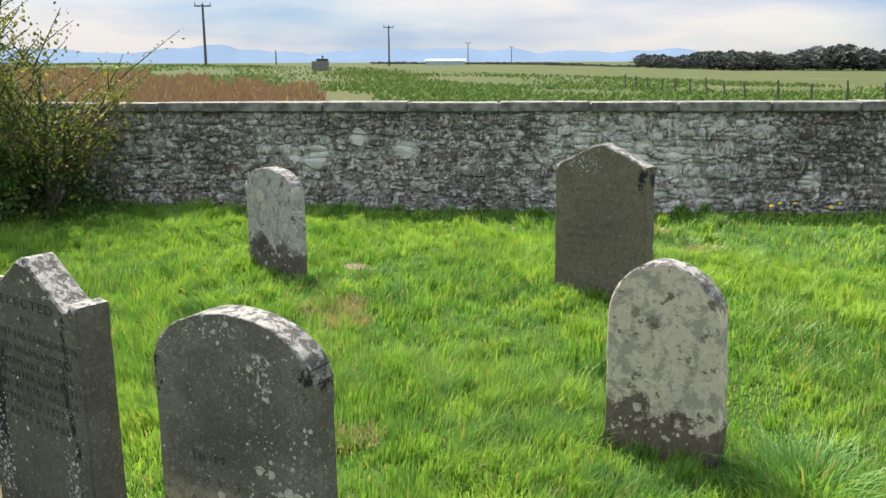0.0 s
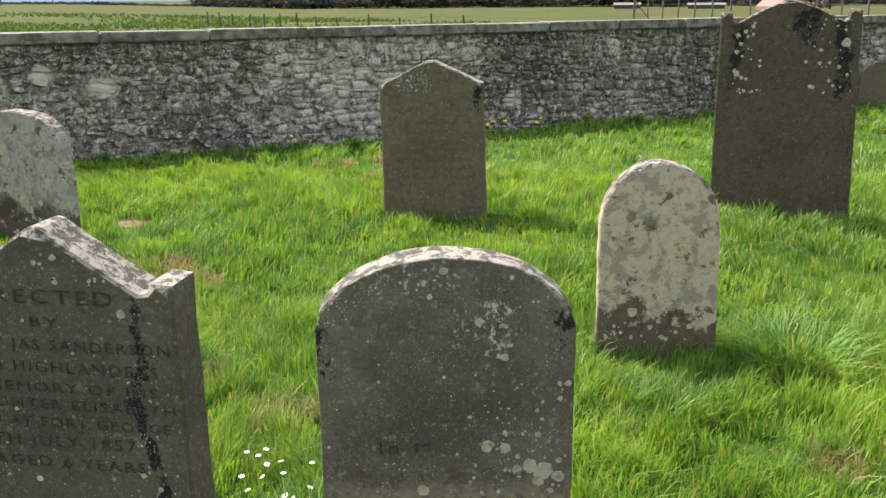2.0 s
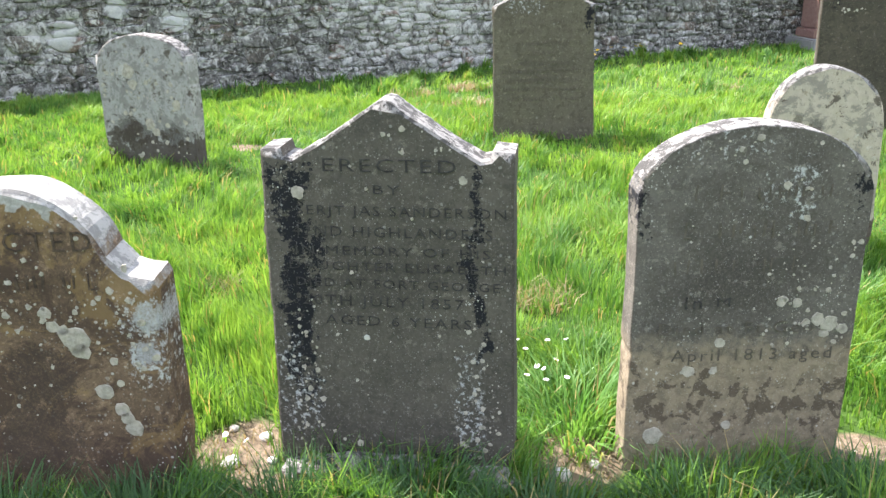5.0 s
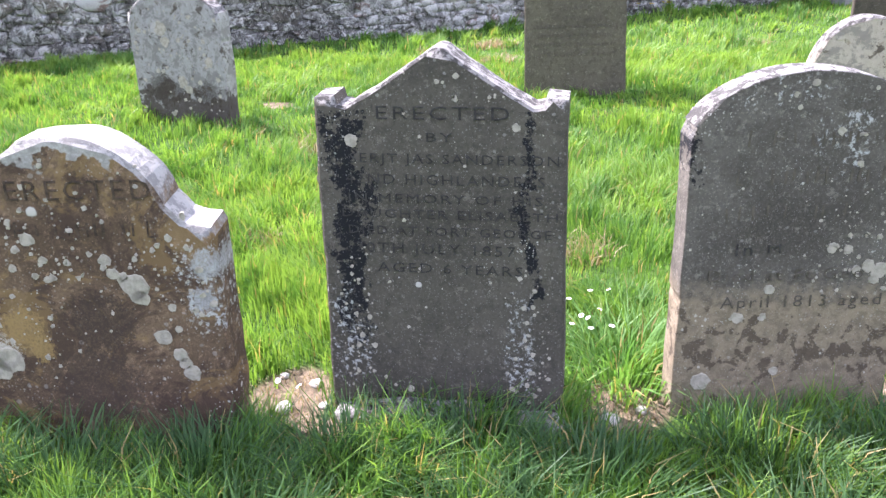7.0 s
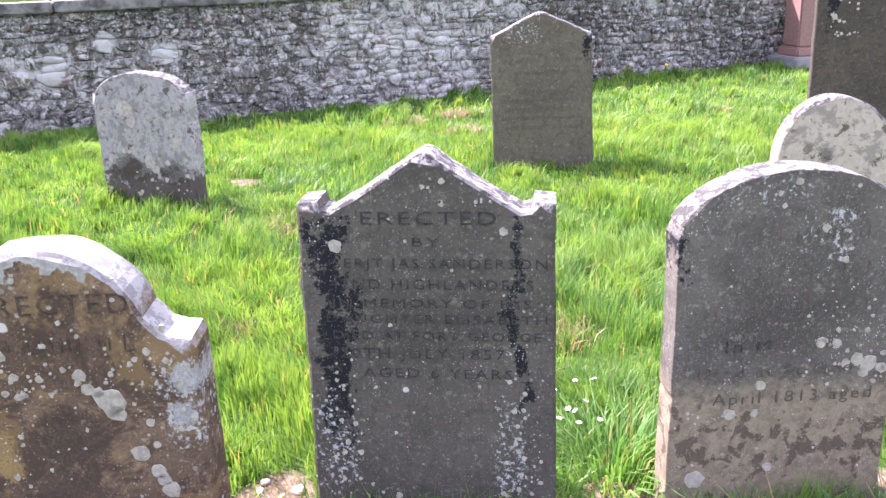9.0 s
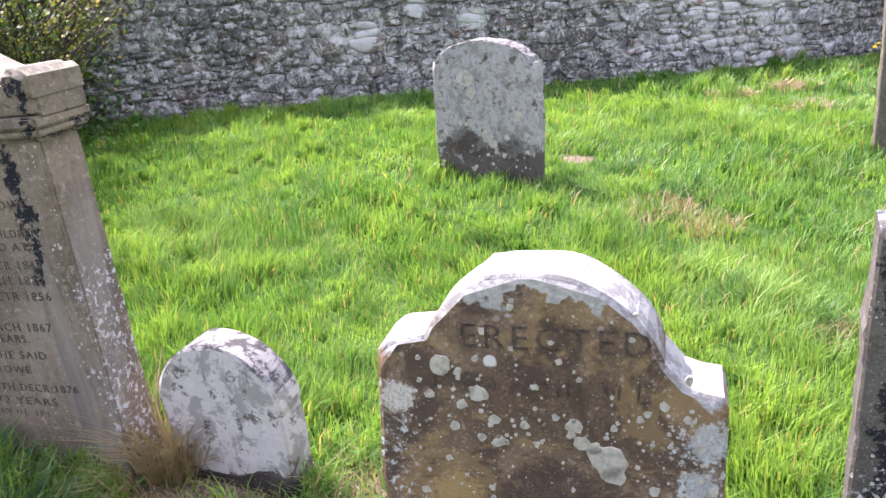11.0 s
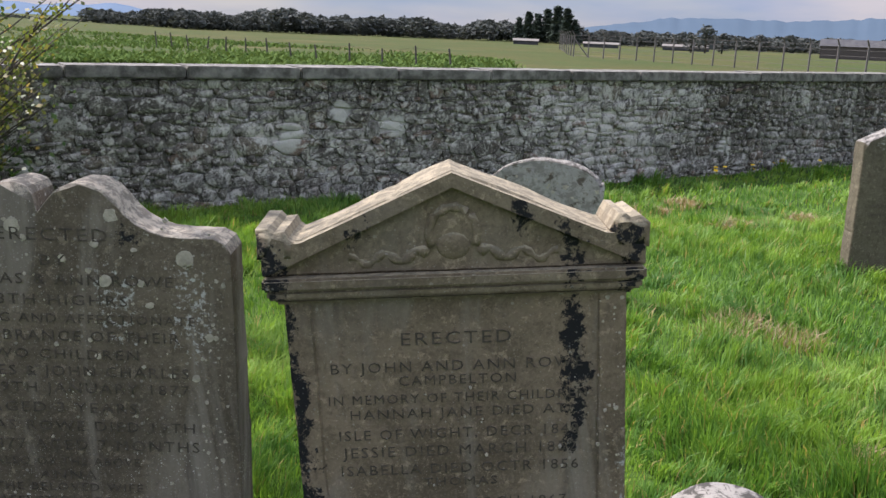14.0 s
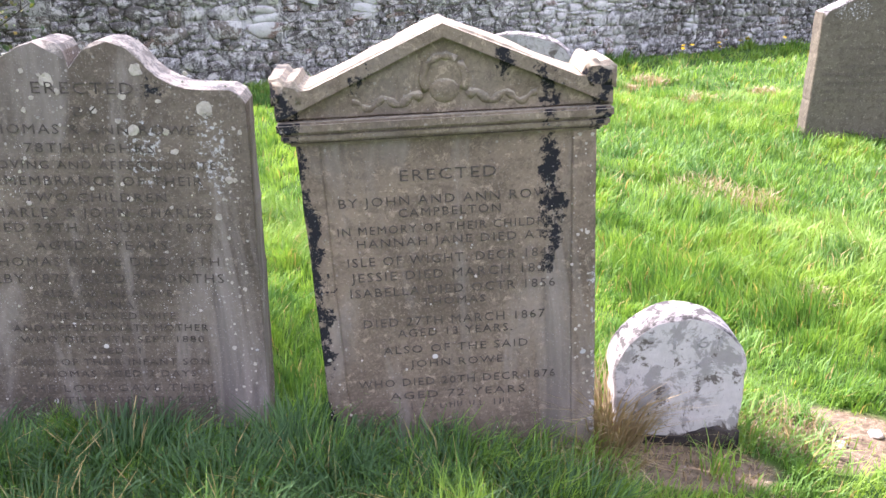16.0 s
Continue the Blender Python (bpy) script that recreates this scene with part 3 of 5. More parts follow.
def letters(text, parent, x, z, height, width, material, y=-0.0012, depth=0.0012):
    """One cut line of an inscription, fitted to a width, in the built-in font."""
    cu = bpy.data.curves.new("inscription_line", "FONT")
    cu.body, cu.align_x, cu.size, cu.resolution_u = text, "CENTER", 1.0, 2
    cu.offset, cu.space_character = -0.006, 1.2
    tmp = bpy.data.objects.new("inscription_line", cu)
    scene.collection.objects.link(tmp)
    bpy.context.view_layer.update()
    me = bpy.data.meshes.new_from_object(tmp)
    bpy.data.objects.remove(tmp)
    bm = bmesh.new()
    bm.from_mesh(me)
    bpy.data.meshes.remove(me)
    xs = [v.co.x for v in bm.verts]
    wide = max(xs) - min(xs)
    sx, mid = width / wide, (max(xs) + min(xs)) / 2
    for v in bm.verts:
        v.co = Vector(((v.co.x - mid) * sx, 0, v.co.y * height * 0.88 / 0.7))
    ext = bmesh.ops.extrude_face_region(bm, geom=bm.faces[:])
    for g in ext["geom"]:
        if isinstance(g, bmesh.types.BMVert):
            g.co.y -= depth
    bmesh.ops.recalc_face_normals(bm, faces=bm.faces)
    for v in bm.verts:
        v.co += Vector((x, y + depth * 0.5, z - height / 2))
    left = set(bm.verts)
    while left:
        seed = left.pop()
        isle, todo = {seed}, [seed]
        while todo:
            for e in todo.pop().link_edges:
                for v in e.verts:
                    if v not in isle:
                        isle.add(v)
                        todo.append(v)
        left -= isle
        one = bmesh.new()
        twin = {v: one.verts.new(v.co) for v in sorted(isle, key=lambda v: v.index)}
        for f in {f for v in isle for f in v.link_faces}:
            one.faces.new([twin[v] for v in f.verts])
        part("letter", one, material, parent)
    bm.free()


def worn_bars(parent, rows, material, y=-0.001):
    """Lines of writing too worn to read: short bars."""
    rnd = random.Random(5)
    for x0, x1, z, h in rows:
        x = x0
        while x < x1:
            w, lean = rnd.uniform(0.09, 0.16) * h, rnd.uniform(-0.12, 0.12) * h
            z0, z1 = z - h * rnd.uniform(0.25, 0.5), z + h * rnd.uniform(0.2, 0.5)
            bm = bmesh.new()
            box(bm, x, x + w, y, y + 0.0015, z0, z1)
            for v in bm.verts:
                v.co.x += lean * (v.co.z - z) / h
            part("worn_letter", bm, material, parent)
            if rnd.random() < 0.3:
                bm = bmesh.new()
                zb = rnd.choice((z - h * 0.42, z, z + h * 0.42))
                box(bm, x + w, x + w + h * rnd.uniform(0.2, 0.5), y, y + 0.0015, zb - h * 0.05, zb + h * 0.05)
                part("worn_letter", bm, material, parent)
            x += w + h * rnd.choice((0.3, 0.45, 0.6, 1.0, 1.6)) * rnd.uniform(0.8, 1.2)


def tube(bm, pts, radii, sides=7):
    rings = []
    for i, p in enumerate(pts):
        d = (Vector(pts[min(i + 1, len(pts) - 1)]) - Vector(pts[max(i - 1, 0)])).normalized()
        side = d.orthogonal().normalized()
        up = d.cross(side)
        rings.append([bm.verts.new(Vector(p) + (side * math.cos(a) + up * math.sin(a)) * radii[i]) for a in (math.tau * k / sides for k in range(sides))])
    for r0, r1 in zip(rings, rings[1:]):
        for k in range(sides):
            bm.faces.new((r0[k], r0[(k + 1) % sides], r1[(k + 1) % sides], r1[k]))
    bm.faces.new(rings[0][::-1])
    bm.faces.new(rings[-1])


def mesh_from(name, verts, faces_flat, sizes, material, parent=None):
    me = bpy.data.meshes.new(name)
    me.vertices.add(len(verts))
    me.vertices.foreach_set("co", np.asarray(verts, np.float32).ravel())
    me.loops.add(len(faces_flat))
    me.loops.foreach_set("vertex_index", np.asarray(faces_flat, np.int32))
    me.polygons.add(len(sizes))
    starts = np.concatenate(([0], np.cumsum(sizes)[:-1]))
    me.polygons.foreach_set("loop_start", starts.astype(np.int32))
    me.update(calc_edges=True)
    me.validate()
    me.materials.append(material)
    ob = new(name, me)
    if parent is not None:
        ob.parent = parent
    return ob


def blades(name, x, y, z, h, w, lean, turn, material, curl=0.5, parent=None):
    """Many grass blades as one mesh: each a bent, tapering leaf of five points."""
    n = len(x)
    dx, dy = np.cos(turn), np.sin(turn)
    face = turn + np.random.uniform(-1.2, 1.2, n) + np.pi / 2
    px, py = np.cos(face) * w / 2, np.sin(face) * w / 2
    v = np.zeros((n, 5, 3))
    mh, mr = h * 0.55, lean * h * 0.3
    tipz, tipr = h * (1 - 0.25 * lean * curl), lean * h * 0.95
    for k, sx in ((0, -1), (1, 1)):
        v[:, k] = np.stack([x + sx * px, y + sx * py, z - 0.02], 1)
    for k, sx in ((2, 0.8), (3, -0.8)):
        v[:, k] = np.stack([x + sx * px + dx * mr, y + sx * py + dy * mr, z + mh], 1)
    v[:, 4] = np.stack([x + dx * tipr, y + dy * tipr, z + tipz], 1)
    base = (np.arange(n) * 5)[:, None]
    flat = np.concatenate([base + np.array([[0, 1, 2, 3]]), base + np.array([[3, 2, 4]])], 1).ravel()
    sizes = np.tile([4, 3], n)
    return mesh_from(name, v.reshape(-1, 3), flat, sizes, material, parent)


def wave(x, y, f, s):
    """Smooth uneven field between -1 and 1, for arrays."""
    return (np.sin(x * f * 1.3 + s + 1.7 * np.sin(y * f * 0.7 + s * 2)) + np.sin(y * f * 1.1 - s * 3 + 1.3 * np.sin(x * f * 0.9 - s)) + np.sin((x + y) * f * 2.1 + s * 5)) / 3


# ---- ground: one sheet, yard, field and horizon ----
WALL_SLOPE = 0.63
SOIL = [(-0.43, 2.16, 0.17, 0.14), (0.42, 2.32, 0.12, 0.09), (-1.42, 2.12, 0.14, 0.2), (-2.3, 2.2, 0.33, 0.22), (-2.72, 5.75, 0.14, 0.12), (-3.55, 5.5, 0.12, 0.1),
        (-2.85, 1.98, 0.3, 0.14), (-1.2, 1.95, 0.18, 0.08), (-2.5, 1.7, 0.3, 0.12)]


def ground_z(x, y):
    """Height of the ground, for numbers or arrays."""
    x, y = np.asarray(x, float), np.asarray(y, float)
    side = y - WALL_SLOPE * x - 11.12
    yard = -0.03 + 0.21 * np.exp(-((x - 0.9) ** 2 / 5.0 + (y - 6.4) ** 2 / 4.0)) + 0.12 * np.exp(-((x + 4.4) ** 2 / 1.4 + (y - 2.0) ** 2 / 1.2))
    yard = yard + 0.07 * np.exp(-((x + 3.1) ** 2 / 3 + (y - 5.4) ** 2 / 2.5)) + 0.05 * np.exp(-(side ** 2) / 3.0) + 0.035 * wave(x, y, 0.9, 2.0) * np.exp(-np.abs(side) / 14)
    away = np.hypot(x, y)
    west = np.clip((-x / (away + 1e-6) - 0.45) / 0.4, 0, 1)
    rise = 1.7 * np.clip((away - 30) / 120, 0, 1) ** 2 * (3 - 2 * np.clip((away - 30) / 120, 0, 1)) * west
    east = np.clip((x / (away + 1e-6) + 0.5) / 0.2, 0, 1)
    fall = np.clip((away - 70) / 260, 0, 1)
    rise = rise - 2.7 * fall * fall * (3 - 2 * fall) * east
    far = rise + 0.12 * wave(x, y, 0.11, 1.0) * np.clip(away / 40, 0, 1)
    k = np.clip((side + 0.3) / 3.0, 0, 1)
    return yard * (1 - k) + far * k


def build_ground():
    near_x, near_y = np.arange(-11, 7.01, 0.13), np.arange(-2.5, 15.01, 0.13)
    grow = 0.2 * 1.13 ** np.arange(1, 76)
    out = np.cumsum(grow)
    out = out[out < 4600]
    xs = np.concatenate([near_x[0] - out[::-1], near_x, near_x[-1] + out])
    ys = np.concatenate([near_y[0] - out[::-1], near_y, near_y[-1] + out])
    gx, gy = np.meshgrid(xs, ys)
    v = np.stack([gx, gy, ground_z(gx, gy)], -1).reshape(-1, 3)
    nx, ny = len(xs), len(ys)
    i = (np.arange(ny - 1)[:, None] * nx + np.arange(nx - 1)[None, :]).ravel()
    quads = np.stack([i, i + 1, i + nx + 1, i + nx], 1)
    ob = mesh_from("ground", v, quads.ravel(), np.full(len(quads), 4), ground_material())
    smooth(ob)
    return tagged(ob, "green churchyard turf with bare soil patches and flat farmland beyond", "ground", kind="structure")


build_ground()

# ---- rubble boundary wall ----
WALL_TURN = math.degrees(math.atan(WALL_SLOPE))
WALL_S0, WALL_S1 = -13.0, 8.5


def stone_shape(seed):
    """One rubble stone in a unit square: an uneven face, chamfered, with depth."""
    rnd = random.Random(seed)
    k = rnd.choice((6, 7, 8))
    ring = []
    for i in range(k):
        a = math.tau * (i + rnd.uniform(-0.25, 0.25)) / k
        c, s = math.cos(a), math.sin(a)
        r = 0.5 / max(abs(c), abs(s)) ** 0.95 * rnd.uniform(0.84, 1.04)
        ring.append((c * r, s * r))
    verts = [(x, 0.12, z) for x, z in ring] + [(x * 0.985, 0.009, z * 0.98) for x, z in ring]
    verts += [(x * rnd.uniform(0.8, 0.93), rnd.uniform(-0.006, 0.006), z * rnd.uniform(0.72, 0.92)) for x, z in ring]
    verts.append((rnd.uniform(-0.2, 0.2), rnd.uniform(-0.008, 0.004), rnd.uniform(-0.2, 0.2)))
    faces = []
    for j in (0, 1):
        for i in range(k):
            a, b = j * k + i, j * k + (i + 1) % k
            faces.append((a, b, b + k, a + k))
    faces += [(2 * k + i, 2 * k + (i + 1) % k, 3 * k) for i in range(k)]
    return verts, faces


def build_wall():
    core = bmesh.new()
    box(core, WALL_S0, WALL_S1, 0.035, 0.4, -0.25, 1.14)
    wall = part("wall_north", core, MAT_RUBBLE_JOINED)
    wall.matrix_world = pose(0, 11.12, 0, 0, 0, WALL_TURN)
    tagged(wall, "old rubble stone boundary wall with grey mortar and flat coping", "wall", kind="structure")
    shapes = [stone_shape(i) for i in range(14)]
    meshes = []
    for verts, faces in shapes:
        me = bpy.data.meshes.new("rubble")
        me.from_pydata(verts, [], faces)
        me.materials.append(MAT_RUBBLE)
        meshes.append(me)
    rnd = random.Random(21)
    placed = []
    edge = WALL_S0
    while edge < WALL_S1:
        stop = edge + rnd.uniform(0.5, 1.3)
        z = -0.1 + rnd.uniform(-0.05, 0.0)
        while z < 1.12:
            row = min(rnd.choice((0.04, 0.05, 0.065, 0.08, 0.1, 0.12, 0.16)), 1.15 - z)
            if row < 0.025:
                break
            s = edge + rnd.uniform(-0.1, 0.1)
            while s < stop:
                w = row * rnd.uniform(0.8, 2.4) if rnd.random() < 0.85 else rnd.uniform(0.15, 0.32)
                if row > 0.08 and rnd.random() < 0.35:
                    cut = row * rnd.uniform(0.35, 0.65)
                    placed.append((s + w / 2, z + cut / 2, w, cut))
                    placed.append((s + w / 2 + rnd.uniform(-0.02, 0.02), z + (row + cut) / 2, w * rnd.uniform(0.7, 1.1), row - cut))
                else:
                    placed.append((s + w / 2, z + row / 2 + rnd.uniform(-0.02, 0.02), w, row * rnd.uniform(0.9, 1.25)))
                s += w
            z += row
        edge = stop
    single = 0
    verts_all, flat, sizes = [], [], []
    for s, zc, w, h in placed:
        k = rnd.randrange(len(shapes))
        push, tilt = rnd.uniform(0.0, 0.016), rnd.uniform(-10, 10)
        m = pose(s, push, zc, 0, tilt, 0) @ Matrix.Diagonal((w * 0.985, 1, h * 0.98, 1))
        if -6.1 < s < -2.6 and single < 300:
            ob = new("rubble", meshes[k])
            ob.parent = wall
            ob.matrix_local = m
            single += 1
            continue
        start = len(verts_all)
        verts_all += [tuple(m @ Vector(v)) for v in shapes[k][0]]
        for f in shapes[k][1]:
            flat += [start + i for i in f]
            sizes.append(len(f))
    rest = mesh_from("rubble_rest", verts_all, flat, np.array(sizes), MAT_RUBBLE_JOINED, wall)
    tagged(rest, kind="stuff")
    s = WALL_S0
    while s < WALL_S1:
        w = rnd.uniform(0.9, 1.06)
        bm = bmesh.new()
        box(bm, s + 0.004, s + w - 0.004, -0.035 + rnd.uniform(-0.008, 0.008), 0.43, 1.145, 1.245 + rnd.uniform(-0.008, 0.01), 0.012)
        for v in bm.verts:
            v.co += noise.noise_vector(v.co * 5) * 0.006
        part("coping_slab", bm, MAT_COPING, wall)
        s += w
    return wall


build_wall()

# ---- headstones ----


def headstone(m, outline, depth, material, label, seed, name="headstone", rough=0.003, bevel=0.007):
    ob = thing(name, m, label, "gravestone", "headstones in the churchyard")
    part("slab", slab(outline, 0, depth, bevel, rough, seed), material, ob, soft=True)
    return ob


def mirrored(half):
    """An outline from its right half, listed from bottom to apex."""
    return half + [(-x, z) for x, z in reversed(half) if x > 0.001]


def lichen_patches(parent, seed, zones, blots, y=0.0):
    """Raised pale crusts on a face. zones: (x0, x1, z0, z1, how many, radius); blots: single large ones (x, z, radius)."""
    rnd = random.Random(seed)
    spots = [(*b, True) for b in blots]
    for x0, x1, z0, z1, many, r in zones:
        spots += [(rnd.uniform(x0, x1), rnd.uniform(z0, z1), r * (0.28 + 0.95 * rnd.random() ** 2.5), False) for _ in range(many)]
    for x, z, r, large in spots:
        k = 14 if large else 8
        bm = bmesh.new()
        turn, push = rnd.uniform(0, 6.28), rnd.uniform(0, 50)
        rim, top = [], []
        for i in range(k):
            a = turn + math.tau * i / k
            q = r * (1 + (0.3 if large else 0.55) * noise.noise(Vector((math.cos(a) * 1.4 + push, math.sin(a) * 1.4, seed))) + rnd.uniform(-0.1, 0.1))
            rim.append(bm.verts.new((x + q * math.cos(a), y + 0.003, z + q * math.sin(a))))
            top.append(bm.verts.new((x + q * 0.9 * math.cos(a), y - 0.0016, z + q * 0.9 * math.sin(a))))
        bm.faces.new(top)
        for i in range(k):
            bm.faces.new((rim[i], rim[(i + 1) % k], top[(i + 1) % k], top[i]))
        bmesh.ops.recalc_face_normals(bm, faces=bm.faces)
        part("lichen_patch", bm, MAT_LICHEN, parent)


# slate-grey stone with a gabled top and two square blocks
st = headstone(pose(-0.923, 2.06, 0), mirrored([(0.34, -0.2), (0.329, 0.913), (0.275, 0.917), (0.268, 0.892), (0.246, 0.888), (0.1, 0.978), (0.016, 1.036), (0.0, 1.04)]), 0.125, MAT_F,
               "dark grey sandstone headstone with gabled top, black crust and cut inscription", 3)
for text, z, h, w, x in (("ERECTED", 0.879, 0.04, 0.345, 0.01), ("BY", 0.815, 0.028, 0.07, 0.002), ("SERJT JAS SANDERSON", 0.757, 0.03, 0.55, 0.035), ("42ND HIGHLANDERS", 0.7, 0.032, 0.53, 0.01),
                         ("IN MEMORY OF HIS", 0.647, 0.028, 0.52, 0.01), ("DAUGHTER ELISABETH", 0.603, 0.028, 0.58, 0.02), ("DIED AT FORT GEORGE", 0.555, 0.028, 0.55, 0.02),
                         ("20TH JULY 1857", 0.504, 0.034, 0.44, -0.02), ("AGED 6 YEARS", 0.447, 0.032, 0.4, 0.02)):
    letters(text, st, x, z, h, w, MAT_LETTER)
bm = slab([(0.3, -0.12), (0.34, 0.0), (0.2, 0.022), (-0.05, 0.03), (-0.22, 0.016), (-0.33, -0.005), (-0.31, -0.12)], -0.075, 0.03, 0.012, 0.012, 51)
part("foot_ledge", bm, MAT_A, st, "broken lichened stone ledge at the foot", soft=True)
lichen_patches(st, 61, ((-0.3, -0.2, 0.04, 0.5, 60, 0.008), (0.17, 0.3, 0.03, 0.45, 60, 0.007), (-0.28, 0.28, 0.06, 0.9, 55, 0.005), (-0.15, 0.2, 0.9, 0.98, 14, 0.009)), ((-0.235, 0.8, 0.02), (-0.1, 0.06, 0.011), (0.2, 0.84, 0.012)))

# broad stone with a segmental arch
half = [(0.305, -0.2), (0.303, 0.8), (0.29, 0.835)] + arc(0, 0.80, 0.3, 0.17, 14, 90, 12)
st = headstone(pose(0.018, 2.178, -0.002, 0, 0, 10), mirrored(half), 0.105, MAT_E, "grey-brown arched headstone with pale lichen streaks and worn inscription", 5)
letters("April 1813 aged", st, 0.03, 0.345, 0.04, 0.44, MAT_LETTER_WORN)
letters("Died at Ft Geo", st, -0.02, 0.425, 0.04, 0.42, MAT_LETTER_WORN)
letters("In", st, -0.14, 0.5, 0.04, 0.045, MAT_LETTER)
letters("M", st, -0.06, 0.5, 0.03, 0.035, MAT_LETTER)
worn_bars(st, [(-0.16, 0.2, 0.8, 0.045), (-0.18, 0.2, 0.7, 0.05), (-0.2, 0.15, 0.6, 0.045)], MAT_LETTER_WORN)
lichen_patches(st, 62, ((0.05, 0.29, 0.36, 0.66, 60, 0.007), (-0.29, 0.29, 0.05, 0.9, 70, 0.0042), (-0.2, 0.25, 0.86, 0.94, 12, 0.011), (0.06, 0.16, 0.72, 0.84, 8, 0.011)),
               ((0.095, 0.495, 0.016), (0.14, 0.49, 0.014), (0.2, 0.44, 0.02), (0.235, 0.425, 0.024), (0.22, 0.4, 0.016), (0.27, 0.41, 0.016), (0.17, 0.43, 0.013), (-0.225, 0.095, 0.03), (-0.02, 0.125, 0.014), (-0.06, 0.377, 0.015), (-0.14, 0.294, 0.018), (-0.07, 0.295, 0.012)))

# small pale round-headed stone
half = [(0.255, -0.2), (0.247, 0.6)] + arc(0, 0.62, 0.243, 0.245, 4, 90, 14)
st = headstone(pose(0.66, 3.93, 0.012, 0, -1, 2), mirrored(half), 0.11, MAT_C, "small pale round-topped headstone mottled with cream lichen", 7, rough=0.005)
lichen_patches(st, 66, ((-0.22, 0.22, 0.08, 0.36, 50, 0.013), (0.05, 0.22, 0.3, 0.6, 20, 0.01)), ((0.08, 0.3, 0.03), (0.13, 0.24, 0.02), (-0.1, 0.22, 0.022)))

# silvery arched stone in the open grass
half = [(0.345, -0.2), (0.352, 0.66), (0.345, 0.70)] + arc(0, 0.665, 0.335, 0.165, 14, 90, 12)
st = headstone(pose(-3.15, 5.2, 0.062, 0, 0, -12), mirrored(half), 0.12, MAT_A, "silver-grey arched headstone covered in pale and black lichen", 9, rough=0.005)
lichen_patches(st, 67, ((-0.32, 0.32, 0.05, 0.75, 80, 0.016),), ((-0.1, 0.6, 0.05), (-0.08, 0.52, 0.035), (0.02, 0.27, 0.04), (0.24, 0.4, 0.035), (0.06, 0.22, 0.03)))

# olive stone with a low gable
half = [(0.345, -0.2), (0.335, 0.995), (0.2, 1.055), (0.04, 1.135), (-0.0, 1.142)]
st = headstone(pose(-0.635, 5.925, 0.008, 0, -1.2, 2), mirrored(half), 0.14, MAT_B, "olive-brown headstone with shallow gabled top in the grass", 11)
worn_bars(st, [(-0.26, 0.28, 0.893, 0.03), (-0.26, 0.26, 0.832, 0.03)], MAT_LETTER_WORN)
for text, z, x, w in (("1864 AGED 52", 0.757, 0.06, 0.4), ("YEARS.", 0.69, 0.01, 0.17), ("AND HIS WIFE", 0.625, 0.01, 0.34), ("ISABELLA MACDONALD", 0.572, 0.0, 0.55),
                      ("WHO DIED AT ELGIN", 0.512, 0.0, 0.48), ("ON THE 17TH OF APRIL", 0.45, 0.0, 0.54), ("1870 AGED 75 YEARS", 0.385, 0.0, 0.54)):
    letters(text, st, x, z, 0.03, w, MAT_LETTER_WORN)

# tall dark stone with gable and corner blocks
half = [(0.435, -0.1), (0.409, 1.435), (0.345, 1.438), (0.335, 1.385), (0.315, 1.37), (0.14, 1.46), (0.03, 1.502), (0.0, 1.505)]
st = headstone(pose(1.605, 6.16, 0.004, 0, -1.5, -9), mirrored(half), 0.12, MAT_D, "tall dark olive headstone with gabled top and corner blocks", 13)
lichen_patches(st, 68, ((-0.36, -0.15, 0.9, 1.4, 40, 0.013), (0.1, 0.38, 0.9, 1.4, 40, 0.013)), ((0.33, 1.24, 0.03), (-0.3, 1.06, 0.02)))

# rust-brown stone with a domed head and shoulders
right = [(0.365, -0.2), (0.358, 0.58), (0.348, 0.604), (0.31, 0.612), (0.275, 0.624), (0.258, 0.645)] + arc(-0.015, 0.592, 0.262, 0.262, 17, 90, 12)
left = arc(-0.015, 0.592, 0.262, 0.262, 96, 154, 10) + [(-0.262, 0.704), (-0.29, 0.697), (-0.335, 0.686), (-0.36, 0.662), (-0.364, 0.62), (-0.37, 0.4), (-0.355, -0.2)]
st = headstone(pose(-1.85, 1.845, 0, 0, 0, 7), right + left, 0.15, MAT_G, "rust-brown headstone with white-crusted domed head and round shoulders", 17, rough=0.006, bevel=0.01)
letters("ERECTED", st, 0.02, 0.718, 0.062, 0.38, MAT_LETTER_RUST)
worn_bars(st, [(-0.24, 0.23, 0.605, 0.05)], MAT_LETTER_RUST)
lichen_patches(st, 63, ((-0.32, 0.3, 0.45, 0.66, 60, 0.011), (-0.32, 0.0, 0.2, 0.5, 26, 0.009), (0.18, 0.34, 0.3, 0.58, 36, 0.011), (-0.2, 0.2, 0.66, 0.8, 18, 0.009), (-0.3, 0.32, 0.06, 0.6, 70, 0.005)),
               ((0.125, 0.44, 0.04), (0.14, 0.41, 0.025), (0.1, 0.47, 0.016), (0.075, 0.48, 0.018), (0.185, 0.289, 0.026), (0.225, 0.235, 0.022), (0.235, 0.21, 0.022), (0.25, 0.18, 0.026), (-0.26, 0.22, 0.045), (-0.29, 0.19, 0.035), (0.06, 0.52, 0.018), (-0.14, 0.58, 0.022), (-0.22, 0.64, 0.024)))

